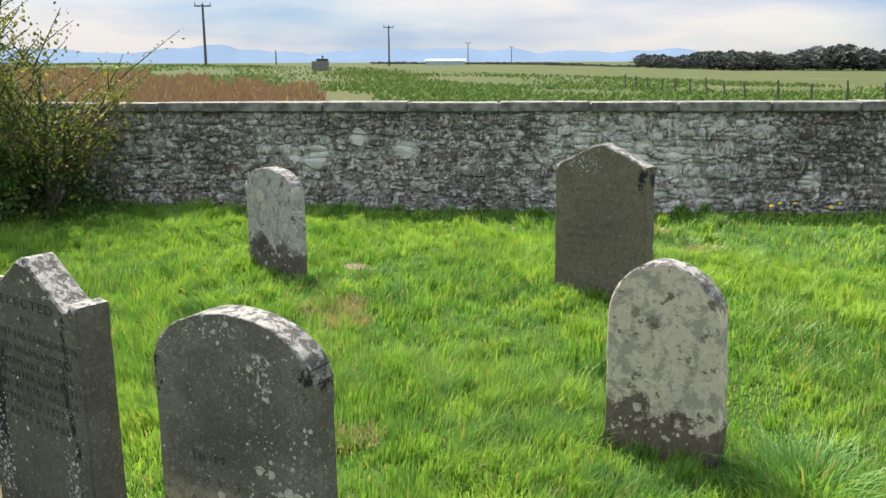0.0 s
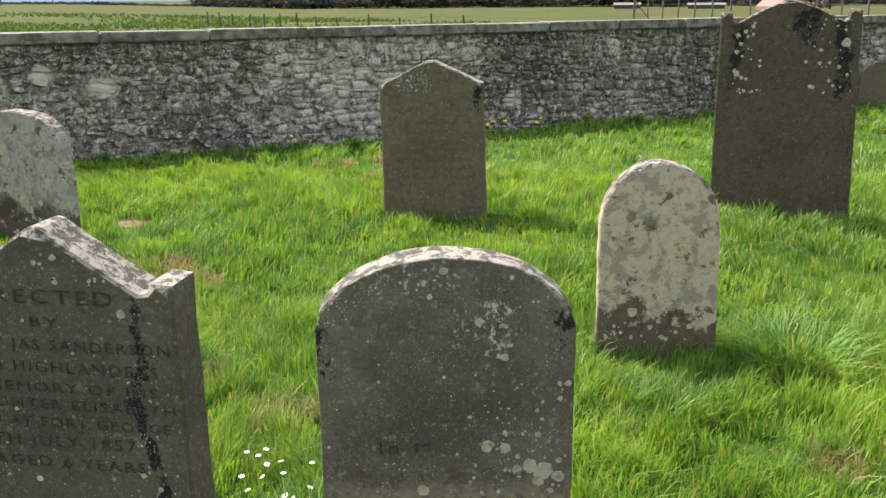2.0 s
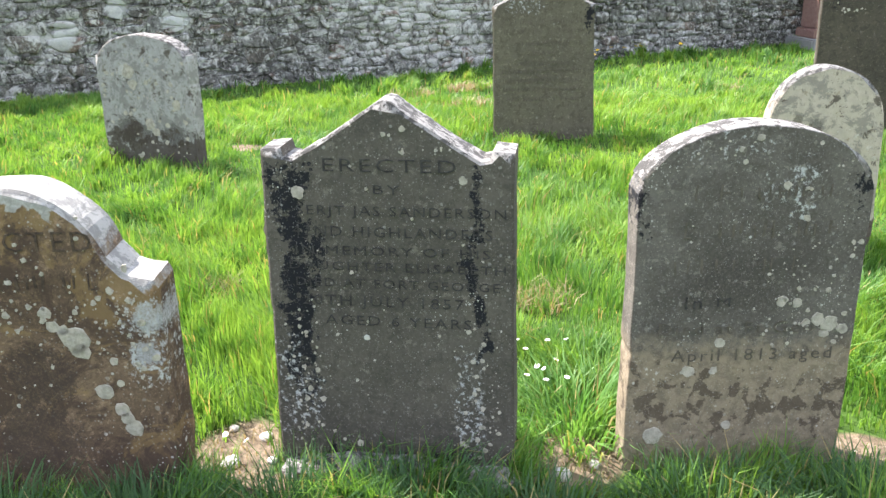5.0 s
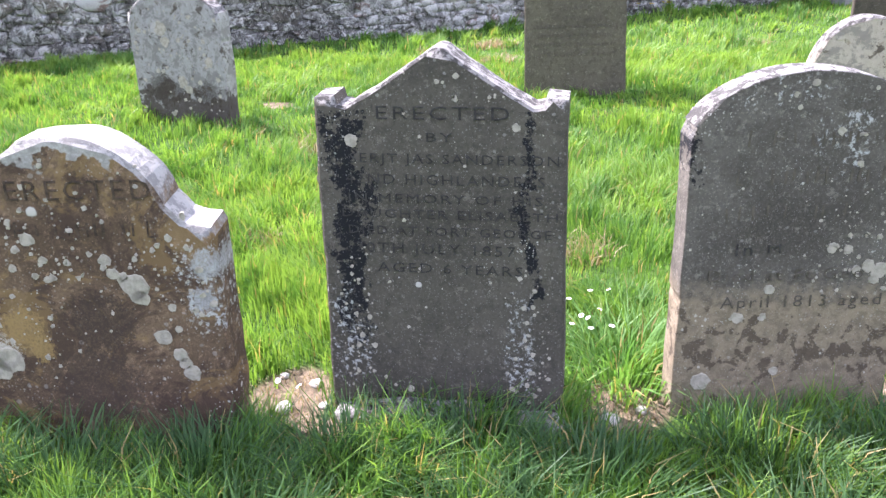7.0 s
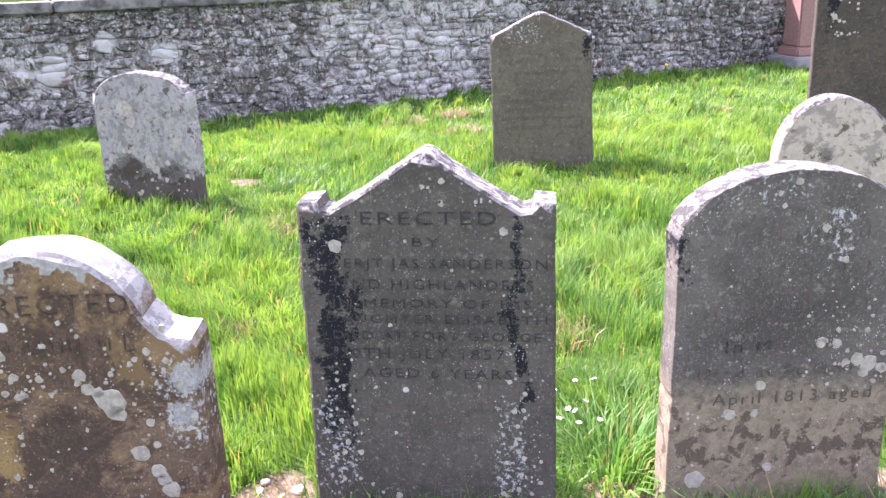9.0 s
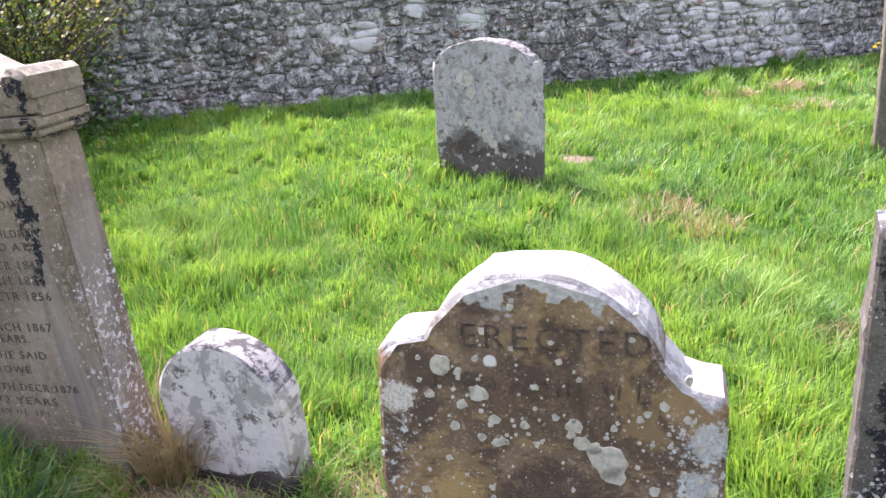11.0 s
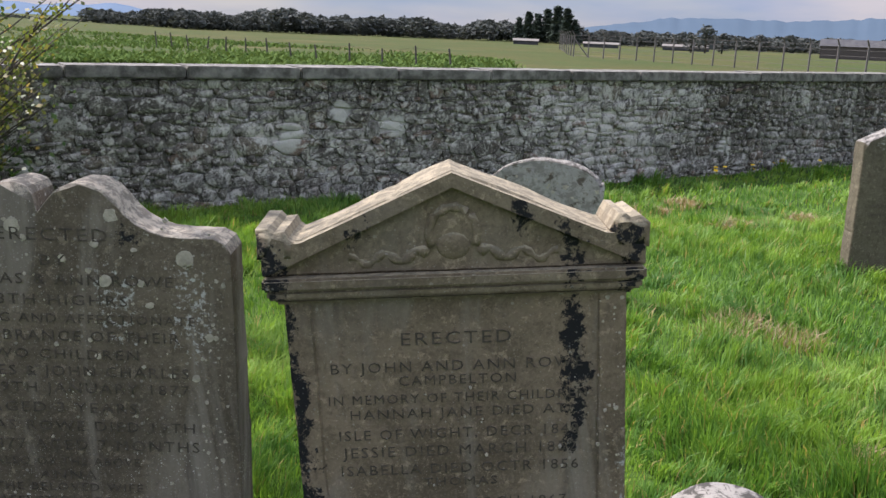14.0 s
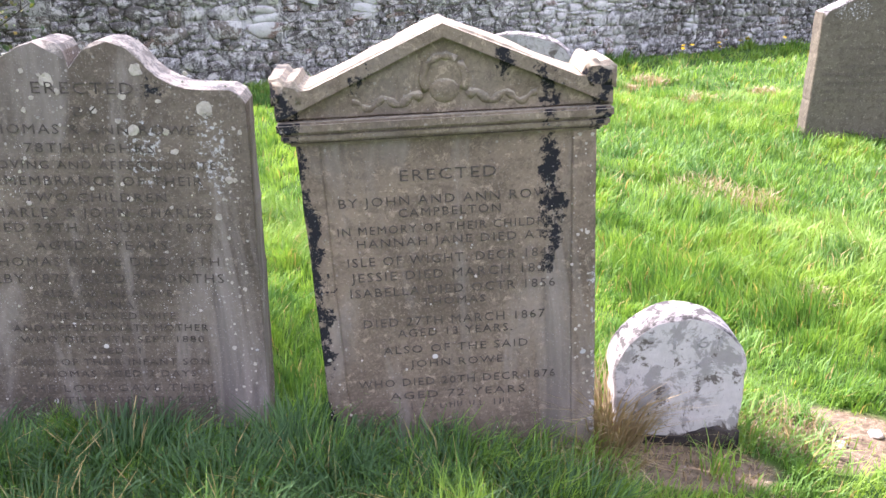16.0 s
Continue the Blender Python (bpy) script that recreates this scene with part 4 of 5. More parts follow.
# double-scrolled tall stone
right = [(0.41, -0.2), (0.378, 1.075), (0.365, 1.098), (0.338, 1.112), (0.27, 1.111), (0.22, 1.115), (0.185, 1.126), (0.155, 1.143), (0.13, 1.165), (0.105, 1.198), (0.08, 1.221)] + arc(0.03, 1.19, 0.062, 0.045, 40, 130, 6) + [(-0.03, 1.21), (-0.052, 1.185)]
left = [(-0.068, 1.164), (-0.08, 1.205)] + arc(-0.128, 1.19, 0.06, 0.043, 50, 130, 6) + [(-0.19, 1.216), (-0.236, 1.19), (-0.29, 1.155), (-0.345, 1.135), (-0.385, 1.1), (-0.395, 1.06), (-0.42, -0.2)]
st = headstone(pose(-4.54, 1.985, 0.012, 0, 0, 3), right + left, 0.13, MAT_I, "tall brown-grey headstone with twin scrolled top and long inscription", 19)
rows = (("ERECTED", 1.114, 0.26, 0.036), ("BY", 1.051, 0.06, 0.03), ("THOMAS & ANN ROWE", 1.004, 0.56, 0.03), ("78TH HIGHRS", 0.953, 0.34, 0.03), ("IN LOVING AND AFFECTIONATE", 0.906, 0.66, 0.026),
        ("REMEMBRANCE OF THEIR", 0.862, 0.58, 0.03), ("TWO CHILDREN", 0.815, 0.38, 0.028), ("CHARLES & JOHN CHARLES", 0.771, 0.62, 0.03), ("DIED 29TH JANUARY 1877", 0.727, 0.62, 0.03),
        ("AGED 3 YEARS", 0.675, 0.36, 0.03), ("THOMAS ROWE DIED 19TH", 0.626, 0.64, 0.03), ("FEBY 1877 AGED 7 MONTHS", 0.575, 0.66, 0.032), ("ALSO OF THE ABOVE", 0.529, 0.36, 0.024),
        ("ANNA", 0.492, 0.14, 0.028), ("THE BELOVED WIFE", 0.458, 0.37, 0.024), ("AND AFFECTIONATE MOTHER", 0.42, 0.55, 0.024), ("WHO DIED 4TH SEPT 1880", 0.383, 0.52, 0.024), ("AGED 31", 0.346, 0.15, 0.022),
        ("ALSO OF THEIR INFANT SON", 0.309, 0.54, 0.024), ("THOMAS AGED 2 DAYS", 0.27, 0.46, 0.024), ("THE LORD GAVE THEM", 0.222, 0.55, 0.027), ("AND THE LORD TAKETH", 0.181, 0.57, 0.027))
for text, z, w, h in rows:
    letters(text, st, -0.04, z, h, w, MAT_LETTER_PALE)
lichen_patches(st, 64, ((-0.3, 0.34, 0.75, 1.16, 70, 0.009), (-0.38, 0.36, 0.1, 0.9, 90, 0.0045), (0.3, 0.37, 0.2, 1.05, 60, 0.006)), ((-0.13, 1.13, 0.02), (0.1, 1.16, 0.018), (0.27, 1.06, 0.022), (0.08, 1.0, 0.016)))

# small white-crusted stone
half = [(0.19, -0.12), (0.202, 0.22)] + arc(0, 0.235, 0.21, 0.212, 4, 90, 12)
st = headstone(pose(-2.86, 2.1, 0.008, 2, -5, 0), mirrored(half), 0.12, MAT_J, "small white-crusted round-topped marker stone with dark foot", 23, rough=0.006)
bm = slab([(0.2, -0.12), (0.196, 0.02), (0.12, 0.05), (0.02, 0.022), (-0.1, 0.03), (-0.18, 0.012), (-0.19, -0.12)], -0.006, 0.02, 0.004, 0.006, 52)
part("foot", bm, MAT_FOOT, st, "dark stone foot, colour deepened for shade", soft=True)
letters("1 61", st, 0.05, 0.36, 0.045, 0.15, MAT_LETTER_FAINT)
letters("K", st, 0.06, 0.28, 0.035, 0.025, MAT_LETTER_FAINT)


def pedimented_stone():
    """Buff headstone: tapering shaft, cornice and carved pediment."""
    ob = thing("headstone", pose(-3.557, 1.975, 0.012, 0, -4.0, 3), "buff sandstone headstone with carved pediment, cornice and long inscription", "gravestone", "headstones in the churchyard")
    part("shaft", slab([(0.415, -0.2), (0.402, 1.02), (-0.4, 1.02), (-0.374, -0.2)], 0, 0.15, 0.008, 0.003, 31), MAT_H, ob, soft=True)
    for x0, x1, x2, x3 in ((-0.374, -0.315, -0.336, -0.398), (0.338, 0.412, 0.4, 0.336)):
        bm = slab([(x0, -0.15), (x1, -0.15), (x2, 1.01), (x3, 1.01)], -0.007, 0.004, 0.003, 0.002, 33)
        part("margin", bm, MAT_H, ob)
    for z0, z1, out in ((1.008, 1.022, 0.014), (1.022, 1.045, 0.03), (1.045, 1.075, 0.038)):
        bm = bmesh.new()
        box(bm, -0.402 - out, 0.402 + out, -out, 0.15 + out * 0.6, z0, z1, 0.006)
        part("cornice", bm, MAT_HS, ob)
    outline = mirrored([(0.44, 1.074), (0.441, 1.15), (0.35, 1.16), (0.17, 1.238), (0.0, 1.31)])
    part("pediment", slab(outline, -0.012, 0.165, 0.006, 0.004, 37), MAT_HS, ob, soft=True)
    for sx in (-1, 1):
        bm = bmesh.new()
        ring = [(0.0, 1.274), (0.0, 1.307), (0.345 * sx, 1.159), (0.436 * sx, 1.15), (0.436 * sx, 1.085), (0.415 * sx, 1.088)]
        if sx < 0:
            ring = ring[::-1]
        lo = [bm.verts.new((x, -0.034, z)) for x, z in ring]
        hi = [bm.verts.new((x, -0.008, z)) for x, z in ring]
        bm.faces.new(lo)
        for i in range(len(ring)):
            bm.faces.new((lo[i], hi[i], hi[(i + 1) % len(ring)], lo[(i + 1) % len(ring)]))
        bmesh.ops.recalc_face_normals(bm, faces=bm.faces)
        part("raking_border", bm, MAT_HS, ob)
        worn = [(0.372, 1.12), (0.446, 1.12), (0.448, 1.176), (0.43, 1.19), (0.405, 1.189), (0.396, 1.199), (0.378, 1.203), (0.368, 1.185), (0.358, 1.165)]
        if sx < 0:
            worn = [(-0.36, 1.12), (-0.355, 1.158), (-0.372, 1.17), (-0.38, 1.186), (-0.4, 1.184), (-0.415, 1.192), (-0.44, 1.186), (-0.447, 1.12)]
        part("corner_block", slab(worn, -0.036, 0.171, 0.008, 0.007, 45 + sx), MAT_HS, ob, soft=True)
        bm = bmesh.new()
        pts = [(sx * (0.06 + 0.18 * k / 16), -0.0045, 1.118 + 0.012 * math.sin(k * 0.9) - 0.012 * k / 16) for k in range(17)]
        tube(bm, pts, [0.0145 * (1 - 0.3 * k / 16) + 0.003 * math.sin(k * 2.1) for k in range(17)], 8)
        smooth(part("carved_ribbon", bm, MAT_HS, ob))
    bm = bmesh.new()
    tube(bm, [(0.055 * math.cos(a), -0.0065, 1.165 + 0.06 * math.sin(a)) for a in np.linspace(-0.5, math.pi + 0.5, 18)], [0.0125 + 0.002 * math.sin(k * 2.6) for k in range(18)], 8)
    smooth(part("carved_wreath", bm, MAT_HS, ob))
    bm = bmesh.new()
    bmesh.ops.create_uvsphere(bm, u_segments=14, v_segments=8, radius=1)
    bmesh.ops.scale(bm, vec=(0.042, 0.01, 0.034), verts=bm.verts)
    bmesh.ops.translate(bm, vec=(0, -0.0085, 1.135), verts=bm.verts)
    smooth(part("carved_boss", bm, MAT_HS, ob))
    lines = (("ERECTED", 0.912, 0.036, 0.26), ("BY JOHN AND ANN ROWE", 0.842, 0.03, 0.6), ("CAMPBELTON", 0.806, 0.028, 0.28), ("IN MEMORY OF THEIR CHILDREN", 0.76, 0.027, 0.62),
             ("HANNAH JANE DIED AT", 0.722, 0.028, 0.52), ("ISLE OF WIGHT, DECR 1848", 0.668, 0.03, 0.58), ("JESSIE DIED MARCH 1852", 0.622, 0.031, 0.57), ("ISABELLA DIED OCTR 1856", 0.574, 0.03, 0.58),
             ("THOMAS", 0.537, 0.025, 0.18), ("DIED 27TH MARCH 1867", 0.478, 0.03, 0.52), ("AGED 13 YEARS.", 0.441, 0.028, 0.33), ("ALSO OF THE SAID", 0.388, 0.028, 0.42),
             ("JOHN ROWE", 0.34, 0.026, 0.27), ("WHO DIED 20TH DECR 1876", 0.281, 0.028, 0.58), ("AGED 72 YEARS", 0.236, 0.027, 0.4))
    for text, z, h, w in lines:
        letters(text, ob, 0.0, z, h, w, MAT_LETTER_PALE)
    worn_bars(ob, [(-0.14, 0.16, 0.195, 0.024)], MAT_LETTER_PALE)
    lichen_patches(ob, 65, ((0.33, 0.4, 0.2, 1.0, 60, 0.0055), (-0.35, 0.3, 0.0, 0.95, 40, 0.004), (-0.38, -0.31, 0.0, 0.5, 22, 0.005)), (), -0.007)


pedimented_stone()


def granite_monument():
    """Red granite pedestal with a gabled cap, standing by the wall."""
    ob = thing("monument", pose(2.79, 12.46, 0, 0, 0, 20), "red granite pedestal monument with gabled cap on a grey plinth", "monument")
    bm = bmesh.new()
    box(bm, -0.32, 0.32, -0.36, 0.28, -0.1, 0.14, 0.02)
    part("plinth", bm, MAT_PLINTH, ob)
    bm = bmesh.new()
    box(bm, -0.23, 0.23, -0.25, 0.2, 0.135, 0.26, 0.02)
    part("base", bm, MAT_GRANITE, ob)
    bm = bmesh.new()
    box(bm, -0.19, 0.19, -0.2, 0.16, 0.255, 1.36, 0.02)
    part("shaft", bm, MAT_GRANITE, ob)
    bm = slab([(-0.23, 1.355), (0.23, 1.355), (0.23, 1.4), (0.0, 1.6), (-0.23, 1.4)], -0.3, 0.22, 0.01, 0.0, 41)
    part("cap", bm, MAT_GRANITE, ob)


granite_monument()
half = [(0.32, -0.2), (0.31, 0.45)] + arc(0, 0.44, 0.3, 0.2, 8, 90, 10)
headstone(pose(4.42, 13.5, 0, 0, 0, 20), mirrored(half), 0.12, MAT_B, "small olive arched headstone beside the boundary wall", 43)
# ---- shrub by the wall ----


def build_shrub(x, y, seed, low, high, spread, inner_n, label, heart=0.15):
    rnd = random.Random(seed)
    ob = thing("shrub", pose(x, y, float(ground_z(x, y))), label, "shrub")
    twigs = []
    for i in range(17):
        a = rnd.uniform(-0.9, 2.6) if i < 12 else rnd.uniform(2.6, 5.4)
        reach, top = rnd.uniform(0.35, 1.0) * spread, rnd.uniform(low, high)
        pts, rad = [], []
        for k in range(9):
            f = k / 8
            pts.append((math.cos(a) * reach * f ** 1.3 + rnd.uniform(-0.04, 0.04), math.sin(a) * reach * 0.8 * f ** 1.3 + rnd.uniform(-0.04, 0.04), top * f))
            rad.append(0.03 * (1 - f) + 0.006)
        bm = bmesh.new()
        tube(bm, pts, rad, 6)
        stem = smooth(part("stem", bm, MAT_BARK, ob))
        for j in range(8):
            k = rnd.randint(2, 8)
            p = Vector(pts[k])
            b = a + rnd.uniform(-1.3, 1.3)
            ln = rnd.uniform(0.3, 0.85)
            q = [p + Vector((math.cos(b) * ln * f, math.sin(b) * ln * f, ln * 0.75 * f + rnd.uniform(-0.02, 0.02))) for f in (0, 0.33, 0.66, 1)]
            bm = bmesh.new()
            tube(bm, q, [0.009, 0.007, 0.005, 0.003], 5)
            part("twig", bm, MAT_BARK, stem)
            twigs.append(q)
    verts, flat, sizes = [], [], []
    np_rnd = np.random.RandomState(seed)

    def leaf(p, size):
        d = Vector(np_rnd.normal(size=3)).normalized()
        s = d.orthogonal().normalized() * size * 0.32
        i = len(verts)
        verts.extend([tuple(p), tuple(p + d * size * 0.5 + s), tuple(p + d * size), tuple(p + d * size * 0.5 - s)])
        flat.extend([i, i + 1, i + 2, i + 3])
        sizes.append(4)

    for q in twigs:
        for _ in range(34):
            f = np_rnd.uniform(0, 2.999)
            k = int(f)
            p = q[k].lerp(q[k + 1], f - k) + Vector(np_rnd.normal(size=3)) * 0.035
            leaf(p, np_rnd.uniform(0.02, 0.055))
    leaves = mesh_from("leaves", verts, flat, np.array(sizes), MAT_SHRUB_LEAF, ob)
    tagged(leaves, "yellow-green willow leaves")
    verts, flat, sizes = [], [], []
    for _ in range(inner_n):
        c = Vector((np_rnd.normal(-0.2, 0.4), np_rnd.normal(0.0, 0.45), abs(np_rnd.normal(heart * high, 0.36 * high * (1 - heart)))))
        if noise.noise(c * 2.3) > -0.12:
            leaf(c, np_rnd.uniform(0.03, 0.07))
    inner = mesh_from("inner_leaves", verts, flat, np.array(sizes), MAT_SHRUB_SHADED, ob)
    tagged(inner, "dense inner leaves, dark green tone standing in for crown shade")


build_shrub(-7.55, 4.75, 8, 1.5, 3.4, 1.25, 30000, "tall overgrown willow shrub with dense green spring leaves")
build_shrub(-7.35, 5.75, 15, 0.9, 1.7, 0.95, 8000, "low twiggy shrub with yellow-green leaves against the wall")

# inferred tree, added out of view so its crown shades two headstones
build_shrub(-6.95, 3.3, 27, 3.2, 5.0, 0.8, 16000, "tall leafy willow added out of view to shade two headstones", 0.62)

# ---- distance: poles, fence, hut, woods, hills ----


def at_bearing(deg, dist):
    return math.sin(radians(deg - 0.95)) * dist, math.cos(radians(deg - 0.95)) * dist


def utility_pole(deg, dist, tall, label, cross=True):
    x, y = at_bearing(deg, dist)
    ob = thing("utility_pole", pose(x, y, float(ground_z(x, y)), 0, 0, -deg), label, "utility pole", "line of poles across the field")
    bm = bmesh.new()
    tube(bm, [(0, 0, -0.5), (0.0, 0, tall)], [0.2, 0.14], 8)
    part("pole", bm, MAT_POLE, ob)
    if cross:
        bm = bmesh.new()
        box(bm, -1.1, 1.1, -0.07, 0.07, tall - 0.35, tall - 0.17)
        part("crossarm", bm, MAT_POLE, ob)
        for ix in (-1.0, 0.0, 1.0):
            bm = bmesh.new()
            tube(bm, [(ix, 0, tall - 0.18), (ix, 0, tall + 0.22)], [0.07, 0.05], 6)
            part("insulator", bm, MAT_STEEL, ob)


utility_pole(-49.8, 126, 8.2, "wooden utility pole with crossarm in the rough field")
utility_pole(-38.6, 190, 8.4, "wooden utility pole standing in the crop field")
utility_pole(-33.8, 340, 8.4, "distant wooden utility pole beyond the crop field")
utility_pole(-31.1, 440, 8.6, "faint far utility pole near the hills")
utility_pole(-45.9, 260, 4.0, "short thin distant pole in the field", False)


def concrete_hut():
    x, y = at_bearing(-42.6, 112)
    ob = thing("pump_hut", pose(x, y, float(ground_z(x, y)) - 0.2, 0, 0, 40), "small square concrete hut with dark flat roof in the field", "hut")
    bm = bmesh.new()
    box(bm, -1.0, 1.0, -1.0, 1.0, 0, 1.35, 0.03)
    part("wall", bm, MAT_CONCRETE, ob)
    bm = bmesh.new()
    box(bm, -0.45, 0.95, -0.9, 0.9, 1.35, 1.65, 0.03)
    part("roof", bm, MAT_DARKROOF, ob)
    bm = bmesh.new()
    tube(bm, [(0.3, 0, 1.65), (0.3, 0, 2.0)], [0.09, 0.14], 8)
    part("vent", bm, MAT_STEEL, ob)


concrete_hut()


def shed(deg, dist, wide, tall, name, label, roof, wall_mat, sink=0.0):
    x, y = at_bearing(deg, dist)
    ob = thing(name, pose(x, y, float(ground_z(x, y)) - sink, 0, 0, -deg), label, "building")
    bm = bmesh.new()
    box(bm, -wide / 2, wide / 2, -3, 3, 0, tall * 0.65)
    part("wall", bm, wall_mat, ob)
    bm = slab([(-3.3, tall * 0.65), (3.3, tall * 0.65), (0, tall)], -wide / 2 - 0.3, wide / 2 + 0.3, 0, 0, 1, 5)
    bmesh.ops.rotate(bm, cent=(0, 0, 0), matrix=Matrix.Rotation(radians(90), 3, "Z"), verts=bm.verts)
    part("roof", bm, roof, ob)
    return ob


shed(-35.2, 300, 13, 2.0, "polytunnel", "long low white-roofed farm shed across the field", MAT_WHITEROOF, MAT_WHITEROOF)
shed(3.6, 330, 9, 2.2, "hut", "low pale-roofed hut at the airfield edge", MAT_CONCRETE, MAT_DARKROOF)
shed(8.3, 320, 12, 2.0, "hut", "long low pale-roofed huts beside the firs", MAT_CONCRETE, MAT_DARKROOF)
shed(13.5, 330, 16, 2.2, "hut", "low dark hut among airfield clutter", MAT_CONCRETE, MAT_DARKROOF)
shed(23.0, 220, 16, 4.4, "barn", "broad dark barn beyond the wire fence", MAT_DARKROOF, MAT_POLE)


def field_fence():
    """Old leaning posts with one wire, along the pasture."""
    ob = thing("field_fence", pose(0, 0, 0), "old leaning wooden field fence posts with sagging wire", "fence")
    rnd = random.Random(8)
    tops = []
    for k in range(13):
        x = -22.5 + 1.5 * k
        y = 53.0 - 13.5 * min(1.0, k / 8) - 0.55 * max(0, k - 8)
        z = float(ground_z(x, y))
        bm = bmesh.new()
        tip = (x + rnd.uniform(-0.15, 0.15), y, z + rnd.uniform(0.75, 0.95))
        tube(bm, [(x, y, z - 0.15), tip], [0.05, 0.04], 6)
        part("post", bm, MAT_POLE, ob)
        tops.append((tip[0], tip[1], tip[2] - 0.12))
    bm = bmesh.new()
    tube(bm, tops, [0.006] * len(tops), 4)
    part("wire", bm, MAT_STEEL, ob)


field_fence()


def wire_fence():
    """Airfield fence: steel posts with cranked tops and wires."""
    ob = thing("security_fence", pose(0, 0, 0), "tall airfield wire fence with cranked steel posts", "fence")
    line = [at_bearing(4.2, 95 - 4 * k) for k in range(8)]
    corner = line[-1]
    end = at_bearing(40, 40)
    run = [(corner[0] + (end[0] - corner[0]) * k / 24, corner[1] + (end[1] - corner[1]) * k / 24) for k in range(1, 25)]
    posts = line + run
    tops = []
    for x, y in posts:
        z = float(ground_z(x, y)) - 0.2
        bm = bmesh.new()
        tube(bm, [(x, y, z), (x, y, z + 1.75), (x - 0.2, y - 0.2, z + 2.05)], [0.05, 0.05, 0.035], 6)
        part("post", bm, MAT_STEEL, ob)
        tops.append((x, y, z))
    for level in (0.3, 0.6, 0.9, 1.2, 1.5, 1.75):
        bm = bmesh.new()
        for (x0, y0, z0), (x1, y1, z1) in zip(tops, tops[1:]):
            tube(bm, [(x0, y0, z0 + level), (x1, y1, z1 + level)], [0.01, 0.01], 4)
        part("wire", bm, MAT_STEEL, ob)
    x, y, z = tops[len(line) - 1]
    bm = bmesh.new()
    tube(bm, [(x, y, z + 1.5), (x + 1.2, y - 0.6, z)], [0.045, 0.045], 6)
    part("brace", bm, MAT_STEEL, ob)


wire_fence()


def clump_tree(rnd, verts, flat, sizes, x, y, z, tall, wide, conifer=False, bits=230):
    """Many small ragged leaf clumps around a rounded or pointed crown."""
    for _ in range(bits):
        f = rnd.random() ** 0.8
        if conifer:
            r = wide * (1 - f) ** 0.9 * (0.55 + 0.45 * math.sin(f * 38) ** 2) * math.sqrt(rnd.random())
            cz = z + tall * (0.06 + 0.94 * f)
        else:
            r = wide * math.sqrt(max(0.02, 1 - (2 * f - 0.9) ** 2)) * math.sqrt(rnd.random()) * rnd.uniform(0.7, 1.1)
            cz = z + tall * (0.12 + 0.88 * f)
        a = rnd.uniform(0, math.tau)
        cx, cy = x + r * math.cos(a), y + r * math.sin(a)
        s = rnd.uniform(0.4, 1.0) * (0.115 * tall if not conifer else 0.075 * tall)
        i = len(verts)
        for _k in range(3):
            verts.append((cx + rnd.gauss(0, s), cy + rnd.gauss(0, s), cz + rnd.gauss(0, s * 0.6)))
        flat.extend((i, i + 1, i + 2))
        sizes.append(3)


def far_woods():
    rnd = random.Random(12)
    verts, flat, sizes = [], [], []
    deg = -40.0
    while deg < 30:
        tall = 8.8
        if deg < -23:
            tall = 1.6
        elif deg < -20:
            tall = 6.8
        elif -14 < deg < -10:
            tall = 10.2
        elif deg > 7:
            tall = 6.8
        x, y = at_bearing(deg, rnd.uniform(400, 450))
        t = tall * rnd.uniform(0.68, 1.05)
        clump_tree(rnd, verts, flat, sizes, x, y, float(ground_z(x, y)) - 0.4, t, t * rnd.uniform(0.75, 1.15), False, 700)
        deg += 0.24 if tall > 3 else 0.16
    ob = mesh_from("far_woodland", verts, flat, np.array(sizes), MAT_WOOD_LEAF)
    tagged(ob, "dark leafless woodland belt along the far side of the airfield", "woodland", kind="stuff")


far_woods()


def fir(deg, dist, tall, wide):
    rnd = random.Random(int(deg * 100))
    x, y = at_bearing(deg, dist)
    ob = thing("fir_tree", pose(x, y, float(ground_z(x, y))), "tall dark fir in a clump beyond the airfield", "tree", "fir clump")
    bm = bmesh.new()
    tube(bm, [(0, 0, -0.3), (0.1, 0, tall * 0.5), (0, 0, tall * 0.97)], [0.35, 0.2, 0.05], 7)
    part("trunk", bm, MAT_BARK, ob)
    verts, flat, sizes = [], [], []
    clump_tree(rnd, verts, flat, sizes, 0, 0, 0, tall, wide, True, 1300)
    mesh_from("crown", verts, flat, np.array(sizes), MAT_FIR_LEAF, ob)


for deg, tall, wide in ((3.2, 8.0, 3.6), (3.8, 10.2, 3.9), (4.4, 9.6, 3.8), (5.0, 11.4, 4.0), (5.6, 12.4, 4.2), (6.2, 11.6, 4.0), (6.7, 8.0, 3.6)):
    fir(deg, 385 + 12 * math.sin(deg * 9), tall * 1.22, wide * 1.1)
rnd0 = random.Random(77)
for deg, dist, tall in ((14.2, 190, 5.4), (15.2, 195, 4.0), (13.4, 200, 3.6)):
    x, y = at_bearing(deg, dist)
    tree = thing("tree", pose(x, y, float(ground_z(x, y))), "bare twiggy tree behind the wire fence", "tree")
    bm = bmesh.new()
    tube(bm, [(0, 0, -0.2), (0.05, 0, tall * 0.5), (0, 0, tall * 0.9)], [0.2, 0.13, 0.04], 6)
    part("trunk", bm, MAT_BARK, tree)
    verts, flat, sizes = [], [], []
    clump_tree(rnd0, verts, flat, sizes, 0, 0, 0, tall, tall * 0.5, False, 300)
    mesh_from("crown", verts, flat, np.array(sizes), MAT_WOOD_LEAF, tree)


